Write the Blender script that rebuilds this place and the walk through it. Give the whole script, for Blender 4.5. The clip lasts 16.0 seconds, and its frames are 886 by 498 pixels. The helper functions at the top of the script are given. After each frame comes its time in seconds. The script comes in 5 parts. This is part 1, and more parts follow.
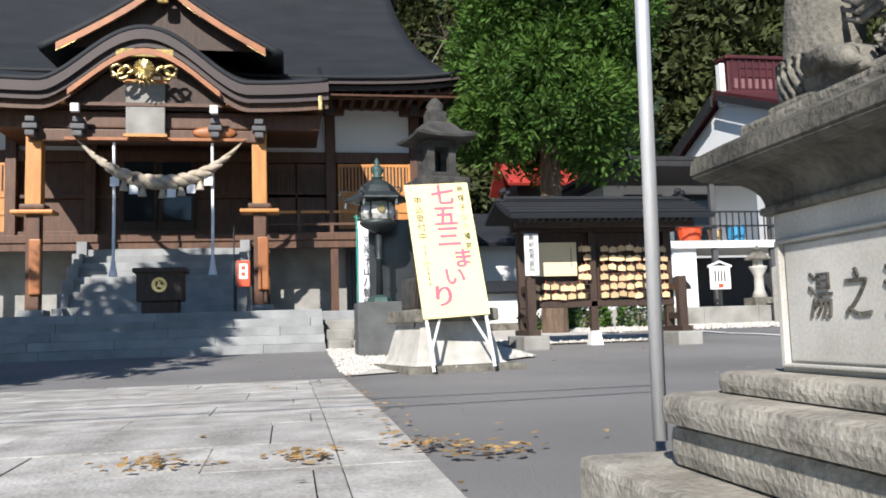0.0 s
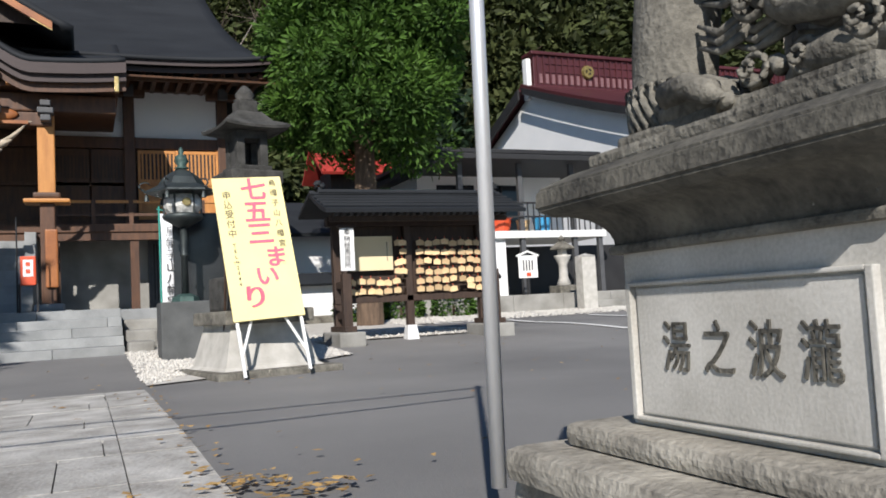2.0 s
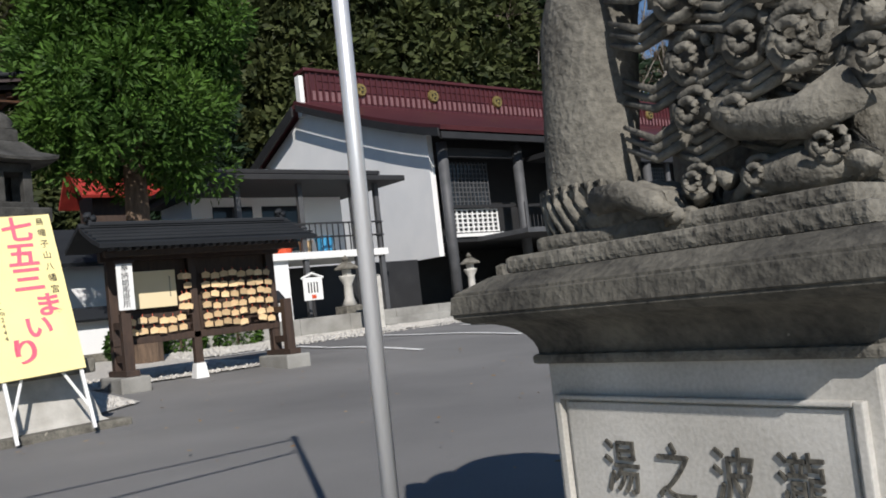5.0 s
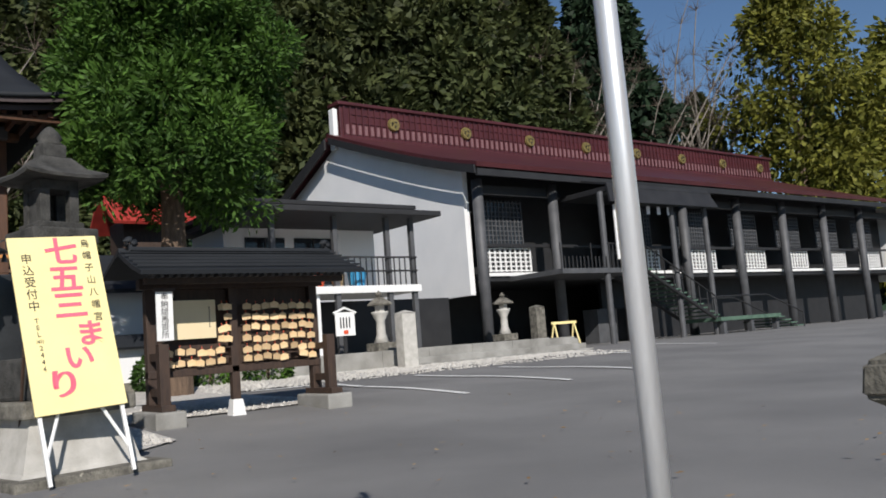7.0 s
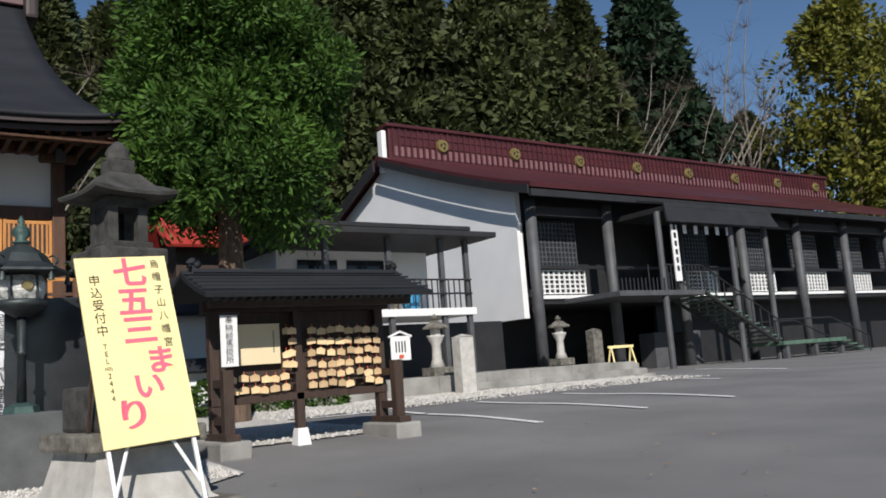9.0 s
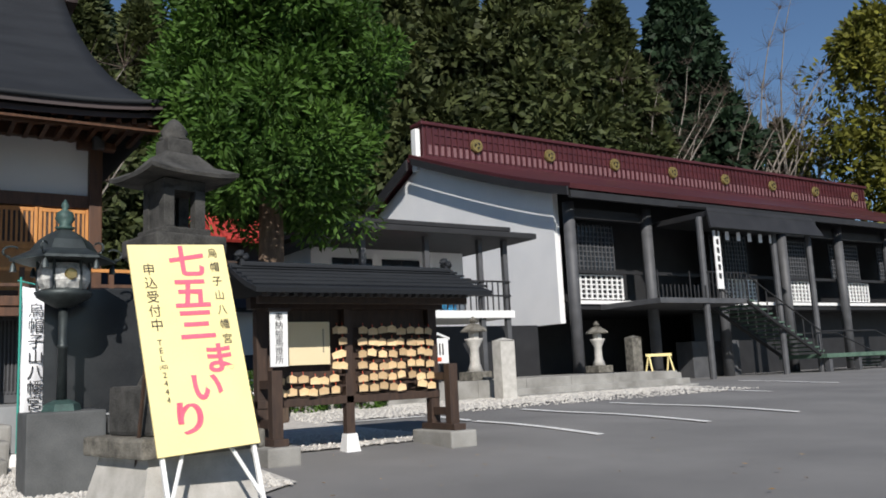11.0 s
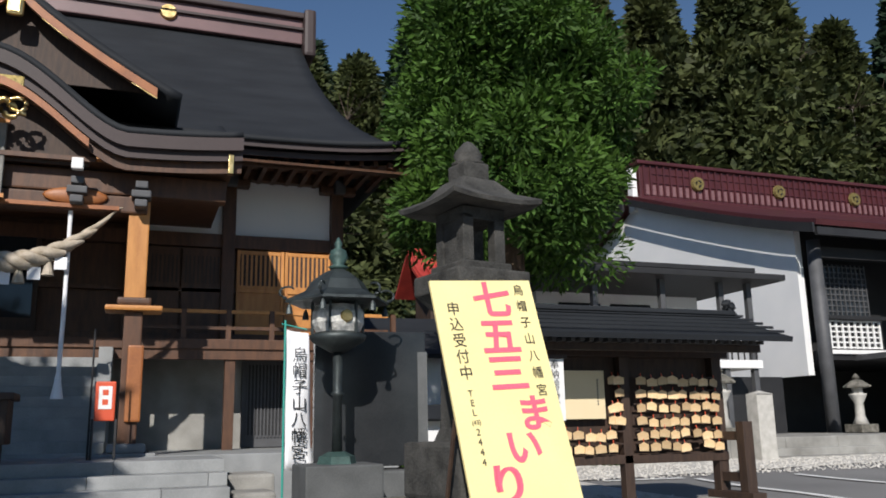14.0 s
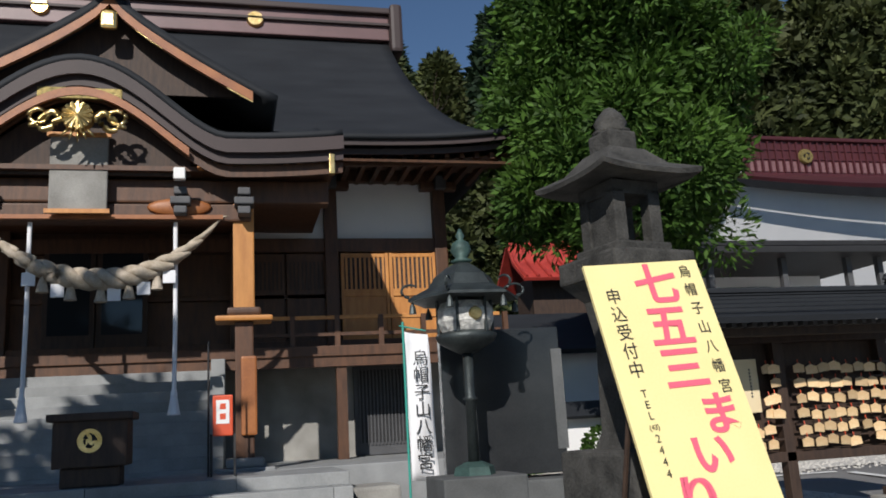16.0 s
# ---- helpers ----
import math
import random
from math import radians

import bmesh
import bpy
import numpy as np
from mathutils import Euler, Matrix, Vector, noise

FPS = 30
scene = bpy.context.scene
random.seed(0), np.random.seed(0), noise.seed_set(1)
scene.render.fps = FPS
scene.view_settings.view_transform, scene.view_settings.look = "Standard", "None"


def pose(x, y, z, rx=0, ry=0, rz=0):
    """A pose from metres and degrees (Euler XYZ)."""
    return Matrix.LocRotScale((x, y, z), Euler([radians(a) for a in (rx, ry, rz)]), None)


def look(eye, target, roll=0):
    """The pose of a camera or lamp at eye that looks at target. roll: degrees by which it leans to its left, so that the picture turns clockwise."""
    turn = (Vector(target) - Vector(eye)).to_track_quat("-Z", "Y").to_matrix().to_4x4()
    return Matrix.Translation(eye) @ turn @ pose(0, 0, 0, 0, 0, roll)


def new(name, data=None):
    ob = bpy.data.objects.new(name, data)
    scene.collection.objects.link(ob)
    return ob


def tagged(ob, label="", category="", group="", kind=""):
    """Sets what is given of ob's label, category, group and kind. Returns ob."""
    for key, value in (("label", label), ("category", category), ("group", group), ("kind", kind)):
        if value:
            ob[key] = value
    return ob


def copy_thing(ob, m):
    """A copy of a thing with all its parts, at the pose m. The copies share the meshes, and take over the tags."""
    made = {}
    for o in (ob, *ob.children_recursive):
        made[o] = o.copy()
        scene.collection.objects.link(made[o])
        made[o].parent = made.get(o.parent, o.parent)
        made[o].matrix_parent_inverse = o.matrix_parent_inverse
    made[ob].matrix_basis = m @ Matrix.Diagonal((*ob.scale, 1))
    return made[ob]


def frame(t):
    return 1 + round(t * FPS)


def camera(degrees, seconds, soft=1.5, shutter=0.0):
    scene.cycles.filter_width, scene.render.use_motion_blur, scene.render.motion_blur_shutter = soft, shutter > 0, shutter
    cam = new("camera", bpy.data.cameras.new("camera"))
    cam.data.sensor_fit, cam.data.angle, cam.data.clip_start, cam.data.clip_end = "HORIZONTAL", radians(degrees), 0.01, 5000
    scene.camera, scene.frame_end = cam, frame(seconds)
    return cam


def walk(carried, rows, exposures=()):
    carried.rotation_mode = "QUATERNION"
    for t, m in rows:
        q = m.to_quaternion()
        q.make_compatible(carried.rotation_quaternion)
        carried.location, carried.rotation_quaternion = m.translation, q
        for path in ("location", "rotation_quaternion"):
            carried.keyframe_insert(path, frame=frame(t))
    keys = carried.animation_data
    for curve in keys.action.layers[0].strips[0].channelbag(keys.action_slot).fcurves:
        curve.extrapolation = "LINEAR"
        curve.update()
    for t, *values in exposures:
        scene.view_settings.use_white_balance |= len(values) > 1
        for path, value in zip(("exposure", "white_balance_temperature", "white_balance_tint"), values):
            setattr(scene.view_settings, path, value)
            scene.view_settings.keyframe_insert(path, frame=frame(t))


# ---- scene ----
cam = camera(56.0, 16.0, soft=1.8)
PATH = [
    (0, (1.571, 0.172, 0.589), (1.937, 2.129, 0.779), -1.8),
    (0.5, (1.579, 0.241, 0.625), (2.038, 2.179, 0.815), -5.1),
    (1, (1.621, 0.34, 0.679), (2.132, 2.273, 0.746), -5.4),
    (1.5, (1.629, 0.425, 0.718), (2.215, 2.329, 0.903), -4.4),
    (2, (1.624, 0.486, 0.767), (2.416, 2.317, 0.905), -3.1),
    (2.5, (1.667, 0.566, 0.82), (2.632, 2.318, 0.849), -3.2),
    (3, (1.719, 0.643, 0.849), (2.82, 2.311, 0.918), -4.7),
    (5.5, (1.418, 1.003, 1.074), (2.677, 2.549, 1.233), -6.8),
    (6, (1.495, 1.309, 1.065), (2.711, 2.882, 1.284), -8.5),
    (6.5, (1.486, 1.525, 1.145), (2.695, 3.109, 1.316), -5.3),
    (7, (1.452, 1.809, 1.148), (2.672, 3.378, 1.369), -4.4),
    (7.5, (1.398, 1.984, 1.238), (2.634, 3.545, 1.436), -4.2),
    (8, (1.371, 2.147, 1.216), (2.599, 3.698, 1.512), -3.3),
    (8.5, (1.428, 2.378, 1.198), (2.604, 3.964, 1.511), -5.9),
    (9, (1.45, 2.69, 1.233), (2.591, 4.308, 1.516), -4.3),
    (11.5, (1.364, 3.924, 1.315), (2.437, 5.583, 1.622), -1.8),
    (12, (1.297, 4.097, 1.323), (2.353, 5.757, 1.686), 0.7),
    (12.5, (1.224, 4.314, 1.311), (2.259, 5.989, 1.664), -1.4),
    (13, (1.19, 4.918, 1.428), (2.044, 6.683, 1.821), -1.7),
    (13.5, (1.004, 5.072, 1.435), (1.699, 6.885, 1.917), -2.9),
    (14, (0.985, 5.303, 1.435), (1.666, 7.136, 1.854), -1.1),
    (14.5, (0.91, 5.565, 1.441), (1.548, 7.42, 1.834), 0.2),
    (15, (0.861, 5.717, 1.449), (1.546, 7.552, 1.855), -0.8),
    (15.5, (0.825, 5.939, 1.491), (1.485, 7.788, 1.874), -2.9),
    (16, (0.822, 6.202, 1.534), (1.303, 8.097, 1.956), -3.4),
]
walk(cam, [(t, look(eye, target, roll)) for t, eye, target, roll in PATH],
     exposures=((0, 0.72), (1.5, 0.42), (3, 0.27), (5.5, 0.06), (9, 0.06), (12.5, 0.18), (16, -0.1)))

# ---- light ----
SUN_AZ, SUN_EL = math.atan2(-0.41, -0.91), radians(33)
SUN_DIR = Vector((math.sin(SUN_AZ) * math.cos(SUN_EL), math.cos(SUN_AZ) * math.cos(SUN_EL), math.sin(SUN_EL)))
world = bpy.data.worlds.new("sky")
scene.world = world
world.use_nodes = True
wn = world.node_tree
sky = wn.nodes.new("ShaderNodeTexSky")
sky.sky_type, sky.sun_disc = "NISHITA", False
sky.sun_elevation, sky.sun_rotation = SUN_EL, SUN_AZ
sky.air_density, sky.dust_density, sky.ozone_density = 1.0, 0.0, 5.0
wn.nodes["Background"].inputs["Strength"].default_value = 0.074
wn.links.new(sky.outputs[0], wn.nodes["Background"].inputs["Color"])
sun = new("sun", bpy.data.lights.new("sun", "SUN"))
sun.data.energy, sun.data.angle, sun.data.color = 4.9, radians(0.53), (1.0, 0.945, 0.895)
sun.matrix_world = look((0, 0, 60), Vector((0, 0, 60)) - SUN_DIR)


# ---- materials ----
def mat(name, col, col2=None, rough=0.7, scale=6.0, bump=0.2, metal=0.0, fine=60.0, each=0.0, stretch=(1, 1, 1), spec=0.5, spots=()):
    """A surface with two scales of variation between two colours, fine relief, and a change from piece to piece."""
    m = bpy.data.materials.new(name)
    m.use_nodes = True
    nt = m.node_tree
    b = nt.nodes["Principled BSDF"]
    L = nt.links.new
    tc = nt.nodes.new("ShaderNodeTexCoord")
    mp = nt.nodes.new("ShaderNodeMapping")
    mp.inputs["Scale"].default_value = stretch
    L(tc.outputs["Object"], mp.inputs["Vector"])
    n1, n2 = nt.nodes.new("ShaderNodeTexNoise"), nt.nodes.new("ShaderNodeTexNoise")
    for n, s, d in ((n1, scale, 6), (n2, fine, 3)):
        n.inputs["Scale"].default_value, n.inputs["Detail"].default_value = s, d
        L(mp.outputs[0], n.inputs["Vector"])
    mixn = nt.nodes.new("ShaderNodeMath")
    mixn.operation = "MULTIPLY_ADD"
    L(n2.outputs[0], mixn.inputs[0])
    mixn.inputs[1].default_value = 0.5
    L(n1.outputs[0], mixn.inputs[2])
    ramp = nt.nodes.new("ShaderNodeValToRGB")
    ramp.color_ramp.elements[0].position, ramp.color_ramp.elements[1].position = 0.5, 1.0
    c2 = col2 or tuple(c * 0.65 for c in col)
    ramp.color_ramp.elements[0].color, ramp.color_ramp.elements[1].color = (*c2, 1), (*col, 1)
    L(mixn.outputs[0], ramp.inputs[0])
    out = ramp.outputs[0]
    for size, amount, tint in spots:
        sn, sr, mx = nt.nodes.new("ShaderNodeTexNoise"), nt.nodes.new("ShaderNodeValToRGB"), nt.nodes.new("ShaderNodeMixRGB")
        sn.inputs["Scale"].default_value, sn.inputs["Detail"].default_value, sn.inputs["Roughness"].default_value = size, 5, 0.62
        L(tc.outputs["Object"], sn.inputs["Vector"])
        sr.color_ramp.elements[0].position, sr.color_ramp.elements[1].position = 0.72 - amount, 0.78 - amount
        L(sn.outputs[0], sr.inputs[0])
        L(sr.outputs[0], mx.inputs[0])
        L(out, mx.inputs[1])
        mx.inputs[2].default_value = (*tint, 1)
        out = mx.outputs[0]
    if each:
        info = nt.nodes.new("ShaderNodeObjectInfo")
        hsv = nt.nodes.new("ShaderNodeHueSaturation")
        mr = nt.nodes.new("ShaderNodeMapRange")
        mr.inputs["To Min"].default_value, mr.inputs["To Max"].default_value = 1 - each, 1 + each
        L(info.outputs["Random"], mr.inputs["Value"])
        L(mr.outputs[0], hsv.inputs["Value"])
        L(out, hsv.inputs["Color"])
        out = hsv.outputs[0]
    L(out, b.inputs["Base Color"])
    b.inputs["Roughness"].default_value, b.inputs["Metallic"].default_value = rough, metal
    b.inputs["Specular IOR Level"].default_value = spec
    if bump:
        bp = nt.nodes.new("ShaderNodeBump")
        bp.inputs["Strength"].default_value, bp.inputs["Distance"].default_value = bump, 0.02
        L(mixn.outputs[0], bp.inputs["Height"])
        L(bp.outputs[0], b.inputs["Normal"])
    return m


def leafmat(name, dark, light):
    m = mat(name, light, dark, rough=0.65, scale=0.5, fine=9, bump=0, each=0.12, spec=0.25)
    nt = m.node_tree
    b = nt.nodes["Principled BSDF"]
    src = b.inputs["Base Color"].links[0].from_socket
    geo, hsv, mr = nt.nodes.new("ShaderNodeNewGeometry"), nt.nodes.new("ShaderNodeHueSaturation"), nt.nodes.new("ShaderNodeMapRange")
    mr.inputs["To Min"].default_value, mr.inputs["To Max"].default_value = 0.55, 1.45
    nt.links.new(geo.outputs["Random Per Island"], mr.inputs["Value"])
    nt.links.new(mr.outputs[0], hsv.inputs["Value"])
    nt.links.new(src, hsv.inputs["Color"])
    nt.links.new(hsv.outputs[0], b.inputs["Base Color"])
    tr, mx = nt.nodes.new("ShaderNodeBsdfTranslucent"), nt.nodes.new("ShaderNodeMixShader")
    nt.links.new(hsv.outputs[0], tr.inputs["Color"])
    mx.inputs[0].default_value = 0.25
    nt.links.new(b.outputs[0], mx.inputs[1])
    nt.links.new(tr.outputs[0], mx.inputs[2])
    nt.links.new(mx.outputs[0], nt.nodes["Material Output"].inputs[0])
    return m


def plain(name, col, rough=0.5):
    return mat(name, col, tuple(c * 0.9 for c in col), rough=rough, scale=3, bump=0.03)


ASPHALT = mat("asphalt", (0.215, 0.212, 0.206), (0.135, 0.134, 0.132), rough=0.88, scale=0.35, fine=90, bump=0.5, spots=((0.9, 0.0, (0.16, 0.158, 0.152)), (55, 0.02, (0.3, 0.295, 0.28))))
SLAB = mat("paving_stone", (0.52, 0.51, 0.48), (0.22, 0.21, 0.19), rough=0.85, scale=2.8, fine=45, bump=0.8, each=0.12, spots=((1.7, 0.06, (0.2, 0.19, 0.17)), (14, 0.02, (0.17, 0.16, 0.14))))
GRANITE = mat("pale_granite", (0.54, 0.525, 0.485), (0.34, 0.325, 0.29), rough=0.8, scale=4.5, fine=110, bump=0.12, spots=((7, 0.02, (0.2, 0.19, 0.165)), (38, 0.0, (0.12, 0.115, 0.10))))
OLDSTONE = mat("weathered_stone", (0.22, 0.207, 0.172), (0.05, 0.046, 0.038), rough=0.92, scale=7, fine=55, bump=0.9, spots=((9, 0.02, (0.40, 0.37, 0.30)), (26, 0.05, (0.035, 0.032, 0.027)), (60, 0.03, (0.03, 0.028, 0.024))))
PLINTHSTONE = mat("worn_plinth_stone", (0.40, 0.375, 0.32), (0.13, 0.12, 0.10), rough=0.9, scale=5, fine=50, bump=0.8, spots=((6, 0.03, (0.09, 0.085, 0.07)), (40, 0.03, (0.05, 0.046, 0.04))))
DARKSTONE = mat("dark_lichen_stone_and_stroke_shade", (0.13, 0.122, 0.10), (0.022, 0.021, 0.018), rough=0.92, scale=6, fine=50, bump=0.8, spots=((22, 0.02, (0.32, 0.31, 0.27)), (45, 0.04, (0.02, 0.019, 0.016))))
LANTERNSTONE = mat("dark_lantern_stone", (0.072, 0.07, 0.064), (0.018, 0.018, 0.016), rough=0.92, scale=6, fine=50, bump=0.8)
BLACKSTONE = mat("polished_black_stone", (0.03, 0.032, 0.034), (0.018, 0.02, 0.022), rough=0.2, scale=3, bump=0.02)
GREYSTONE = mat("grey_stone", (0.11, 0.115, 0.115), (0.06, 0.064, 0.064), rough=0.8, scale=3, bump=0.3, each=0.1)
STEPSTONE = mat("step_stone", (0.30, 0.31, 0.31), (0.19, 0.20, 0.20), rough=0.8, scale=2.5, bump=0.25, each=0.1)
CONCRETE = mat("concrete", (0.34, 0.335, 0.31), (0.16, 0.155, 0.14), rough=0.9, scale=1.5, bump=0.4)
GRAVEL = mat("white_gravel", (0.62, 0.60, 0.55), (0.38, 0.36, 0.33), rough=0.9, scale=9, bump=0.5)
PLASTER = mat("white_plaster", (0.80, 0.80, 0.79), (0.70, 0.71, 0.71), rough=0.8, scale=0.6, bump=0.05)
PAINTW = plain("white_paint", (0.78, 0.78, 0.76))
LINEW = mat("worn_line_paint", (0.80, 0.80, 0.78), (0.55, 0.55, 0.54), rough=0.8, scale=4, bump=0.2)
STEEL = mat("galvanised_steel", (0.74, 0.75, 0.76), (0.62, 0.63, 0.64), rough=0.36, scale=2, fine=120, bump=0.04, metal=0.55, stretch=(1, 1, 0.2))
DARKWOOD = mat("dark_stained_wood", (0.06, 0.034, 0.021), (0.024, 0.014, 0.010), rough=0.65, scale=3, fine=40, bump=0.25, stretch=(6, 6, 1))
HALLWOOD = mat("brown_hall_wood", (0.115, 0.05, 0.022), (0.045, 0.02, 0.010), rough=0.55, scale=2, fine=30, bump=0.2, stretch=(5, 5, 1), each=0.1)
GOLDWOOD = mat("honey_wood", (0.55, 0.25, 0.065), (0.38, 0.15, 0.035), rough=0.5, scale=2, fine=30, bump=0.15, stretch=(5, 5, 1), each=0.06)
PALEWOOD = mat("pale_wood", (0.72, 0.54, 0.32), (0.58, 0.38, 0.18), rough=0.6, scale=4, fine=40, bump=0.1, each=0.32)
PAPER = mat("cream_board", (0.74, 0.62, 0.40), (0.70, 0.58, 0.36), rough=0.7, scale=2, bump=0.02)
YELLOW = mat("pale_yellow_board", (0.86, 0.74, 0.36), (0.82, 0.69, 0.31), rough=0.55, scale=1.5, bump=0.02)
PINK = plain("pink_red_paint", (0.80, 0.13, 0.20))
INK = plain("black_ink", (0.02, 0.02, 0.02))
TILE = mat("dark_copper_roof", (0.022, 0.025, 0.029), (0.014, 0.016, 0.019), rough=0.7, scale=0.8, fine=16, bump=0.15, stretch=(1, 1, 4), spec=0.25)
EAVE = mat("purple_brown_eave", (0.046, 0.029, 0.028), (0.028, 0.018, 0.017), rough=0.6, scale=1, bump=0.1)
RIDGE = mat("ridge_copper", (0.17, 0.095, 0.095), (0.11, 0.065, 0.065), rough=0.45, scale=1, bump=0.1)
GOLD = mat("gilt_metal", (0.74, 0.58, 0.28), (0.45, 0.31, 0.10), rough=0.3, scale=8, bump=0.3, metal=1.0)
GILT = mat("aged_gilt", (0.38, 0.29, 0.10), (0.12, 0.10, 0.04), rough=0.5, scale=14, bump=0.8, metal=0.6)
BURG = mat("burgundy_sheet", (0.078, 0.018, 0.021), (0.048, 0.011, 0.013), rough=0.42, scale=0.6, fine=8, bump=0.08)
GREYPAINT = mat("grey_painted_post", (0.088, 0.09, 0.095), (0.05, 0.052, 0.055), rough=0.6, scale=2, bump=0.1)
# real dark paint, also the deep shade coloured in below the long building
DARKPAINT = mat("dark_grey_paint_and_shade", (0.022, 0.022, 0.023), (0.011, 0.011, 0.012), rough=0.6, scale=1.5, bump=0.1)
GREENPAINT = mat("green_stair_paint", (0.10, 0.17, 0.12), (0.05, 0.09, 0.065), rough=0.6, scale=3, bump=0.15)
BRONZE = mat("dark_bronze", (0.07, 0.085, 0.085), (0.03, 0.036, 0.037), rough=0.5, scale=6, bump=0.3, metal=0.6)
VERDIGRIS = mat("green_bronze", (0.06, 0.12, 0.105), (0.03, 0.055, 0.05), rough=0.6, scale=8, bump=0.3, metal=0.3)
ROPE = mat("straw_rope", (0.52, 0.45, 0.36), (0.30, 0.25, 0.18), rough=0.9, scale=8, fine=60, bump=0.9)
CLOTH = mat("white_cloth", (0.78, 0.79, 0.80), (0.70, 0.71, 0.73), rough=0.9, scale=2, bump=0.1)
REDP = plain("orange_red_paint", (0.62, 0.085, 0.03))
LACQUER = mat("worn_orange_lacquer", (0.36, 0.13, 0.035), (0.20, 0.065, 0.02), rough=0.5, scale=3, fine=30, bump=0.2)
REDROOF = mat("red_roof", (0.42, 0.045, 0.03), (0.26, 0.025, 0.02), rough=0.6, scale=2, bump=0.2)
BARK = mat("bark", (0.17, 0.115, 0.075), (0.06, 0.04, 0.028), rough=0.9, scale=4, fine=25, bump=1.0, stretch=(3, 3, 0.6))
PALEBARK = mat("pale_bark", (0.30, 0.27, 0.23), (0.14, 0.12, 0.10), rough=0.9, scale=4, bump=0.6)
LEAF = leafmat("bright_green_leaf", (0.016, 0.044, 0.009), (0.076, 0.150, 0.022))
CEDAR = leafmat("cedar_leaf", (0.018, 0.03, 0.012), (0.088, 0.102, 0.034))
PINE = leafmat("dark_pine_leaf", (0.012, 0.026, 0.014), (0.030, 0.055, 0.026))
OLIVE = leafmat("yellow_green_leaf", (0.07, 0.085, 0.012), (0.20, 0.19, 0.03))
TWIG = leafmat("bare_twig", (0.06, 0.045, 0.035), (0.12, 0.09, 0.07))
LITTER = leafmat("fallen_leaf", (0.24, 0.13, 0.045), (0.50, 0.34, 0.14))
GLASS = bpy.data.materials.new("window_glass")
GLASS.use_nodes = True
gb = GLASS.node_tree.nodes["Principled BSDF"]
gb.inputs["Base Color"].default_value, gb.inputs["Roughness"].default_value = (0.02, 0.025, 0.03, 1), 0.06
BLUEP = plain("blue_plastic", (0.05, 0.30, 0.55))
TEAL = plain("teal_pole", (0.03, 0.30, 0.24))


# ---- mesh helpers ----
def link(name, bm, material, smooth=False):
    me = bpy.data.meshes.new(name)
    bm.to_mesh(me)
    bm.free()
    for p in me.polygons:
        p.use_smooth = smooth
    me.materials.append(material)
    return new(name, me)


def part(name, bm, material, parent, label="", smooth=False):
    ob = link(name, bm, material, smooth)
    ob.parent = parent
    return tagged(ob, label)


def thing(name, loc, label, category, group="", kind="", rz=0):
    ob = new(name)
    ob.matrix_world = pose(*loc, 0, 0, rz)
    return tagged(ob, label, category, group, kind)


def solo(name, bm, material, label, category="", group="", kind="", smooth=False):
    return tagged(link(name, bm, material, smooth), label, category, group, kind)


def box(x0, x1, y0, y1, z0, z1, bev=0.0, bm=None):
    b = bmesh.new()
    bmesh.ops.create_cube(b, size=1, matrix=Matrix.Translation(((x0 + x1) / 2, (y0 + y1) / 2, (z0 + z1) / 2)) @ Matrix.Diagonal((x1 - x0, y1 - y0, z1 - z0, 1)))
    if bev:
        bmesh.ops.bevel(b, geom=b.edges[:], offset=bev, segments=2, affect="EDGES", profile=0.6)
    return join(bm, b)


def join(bm, b):
    if bm is None:
        return b
    me = bpy.data.meshes.new("tmp")
    b.to_mesh(me)
    b.free()
    bm.from_mesh(me)
    bpy.data.meshes.remove(me)
    return bm


def tube(pts, r0, r1=None, seg=8, bm=None, cap=True):
    """A round bar along points, tapering from r0 to r1."""
    bm = bm or bmesh.new()
    r1 = r0 if r1 is None else r1
    pts = [Vector(p) for p in pts]
    rings = []
    for i, p in enumerate(pts):
        d = (pts[min(i + 1, len(pts) - 1)] - pts[max(i - 1, 0)]).normalized()
        a = d.orthogonal().normalized() if abs(d.z) < 0.95 else Vector((1, 0, 0))
        a = (a - d * a.dot(d)).normalized()
        c = d.cross(a)
        r = r0 + (r1 - r0) * i / max(1, len(pts) - 1)
        rings.append([bm.verts.new(p + (a * math.cos(k * math.tau / seg) + c * math.sin(k * math.tau / seg)) * r) for k in range(seg)])
    for u, v in zip(rings, rings[1:]):
        for k in range(seg):
            bm.faces.new((u[k], u[(k + 1) % seg], v[(k + 1) % seg], v[k]))
    if cap:
        bm.faces.new(rings[0][::-1])
        bm.faces.new(rings[-1])
    return bm


def lathe(profile, seg=16, bm=None, at=(0, 0), turn=0.0):
    """A turned body from (radius, height) pairs; seg 4 or 6 gives a square or hexagonal one."""
    bm = bm or bmesh.new()
    rings = [[bm.verts.new((at[0] + r * math.cos(turn + k * math.tau / seg), at[1] + r * math.sin(turn + k * math.tau / seg), z)) for k in range(seg)] for r, z in profile]
    for u, v in zip(rings, rings[1:]):
        for k in range(seg):
            bm.faces.new((u[k], u[(k + 1) % seg], v[(k + 1) % seg], v[k]))
    bm.faces.new(rings[0][::-1])
    bm.faces.new(rings[-1])
    return bm


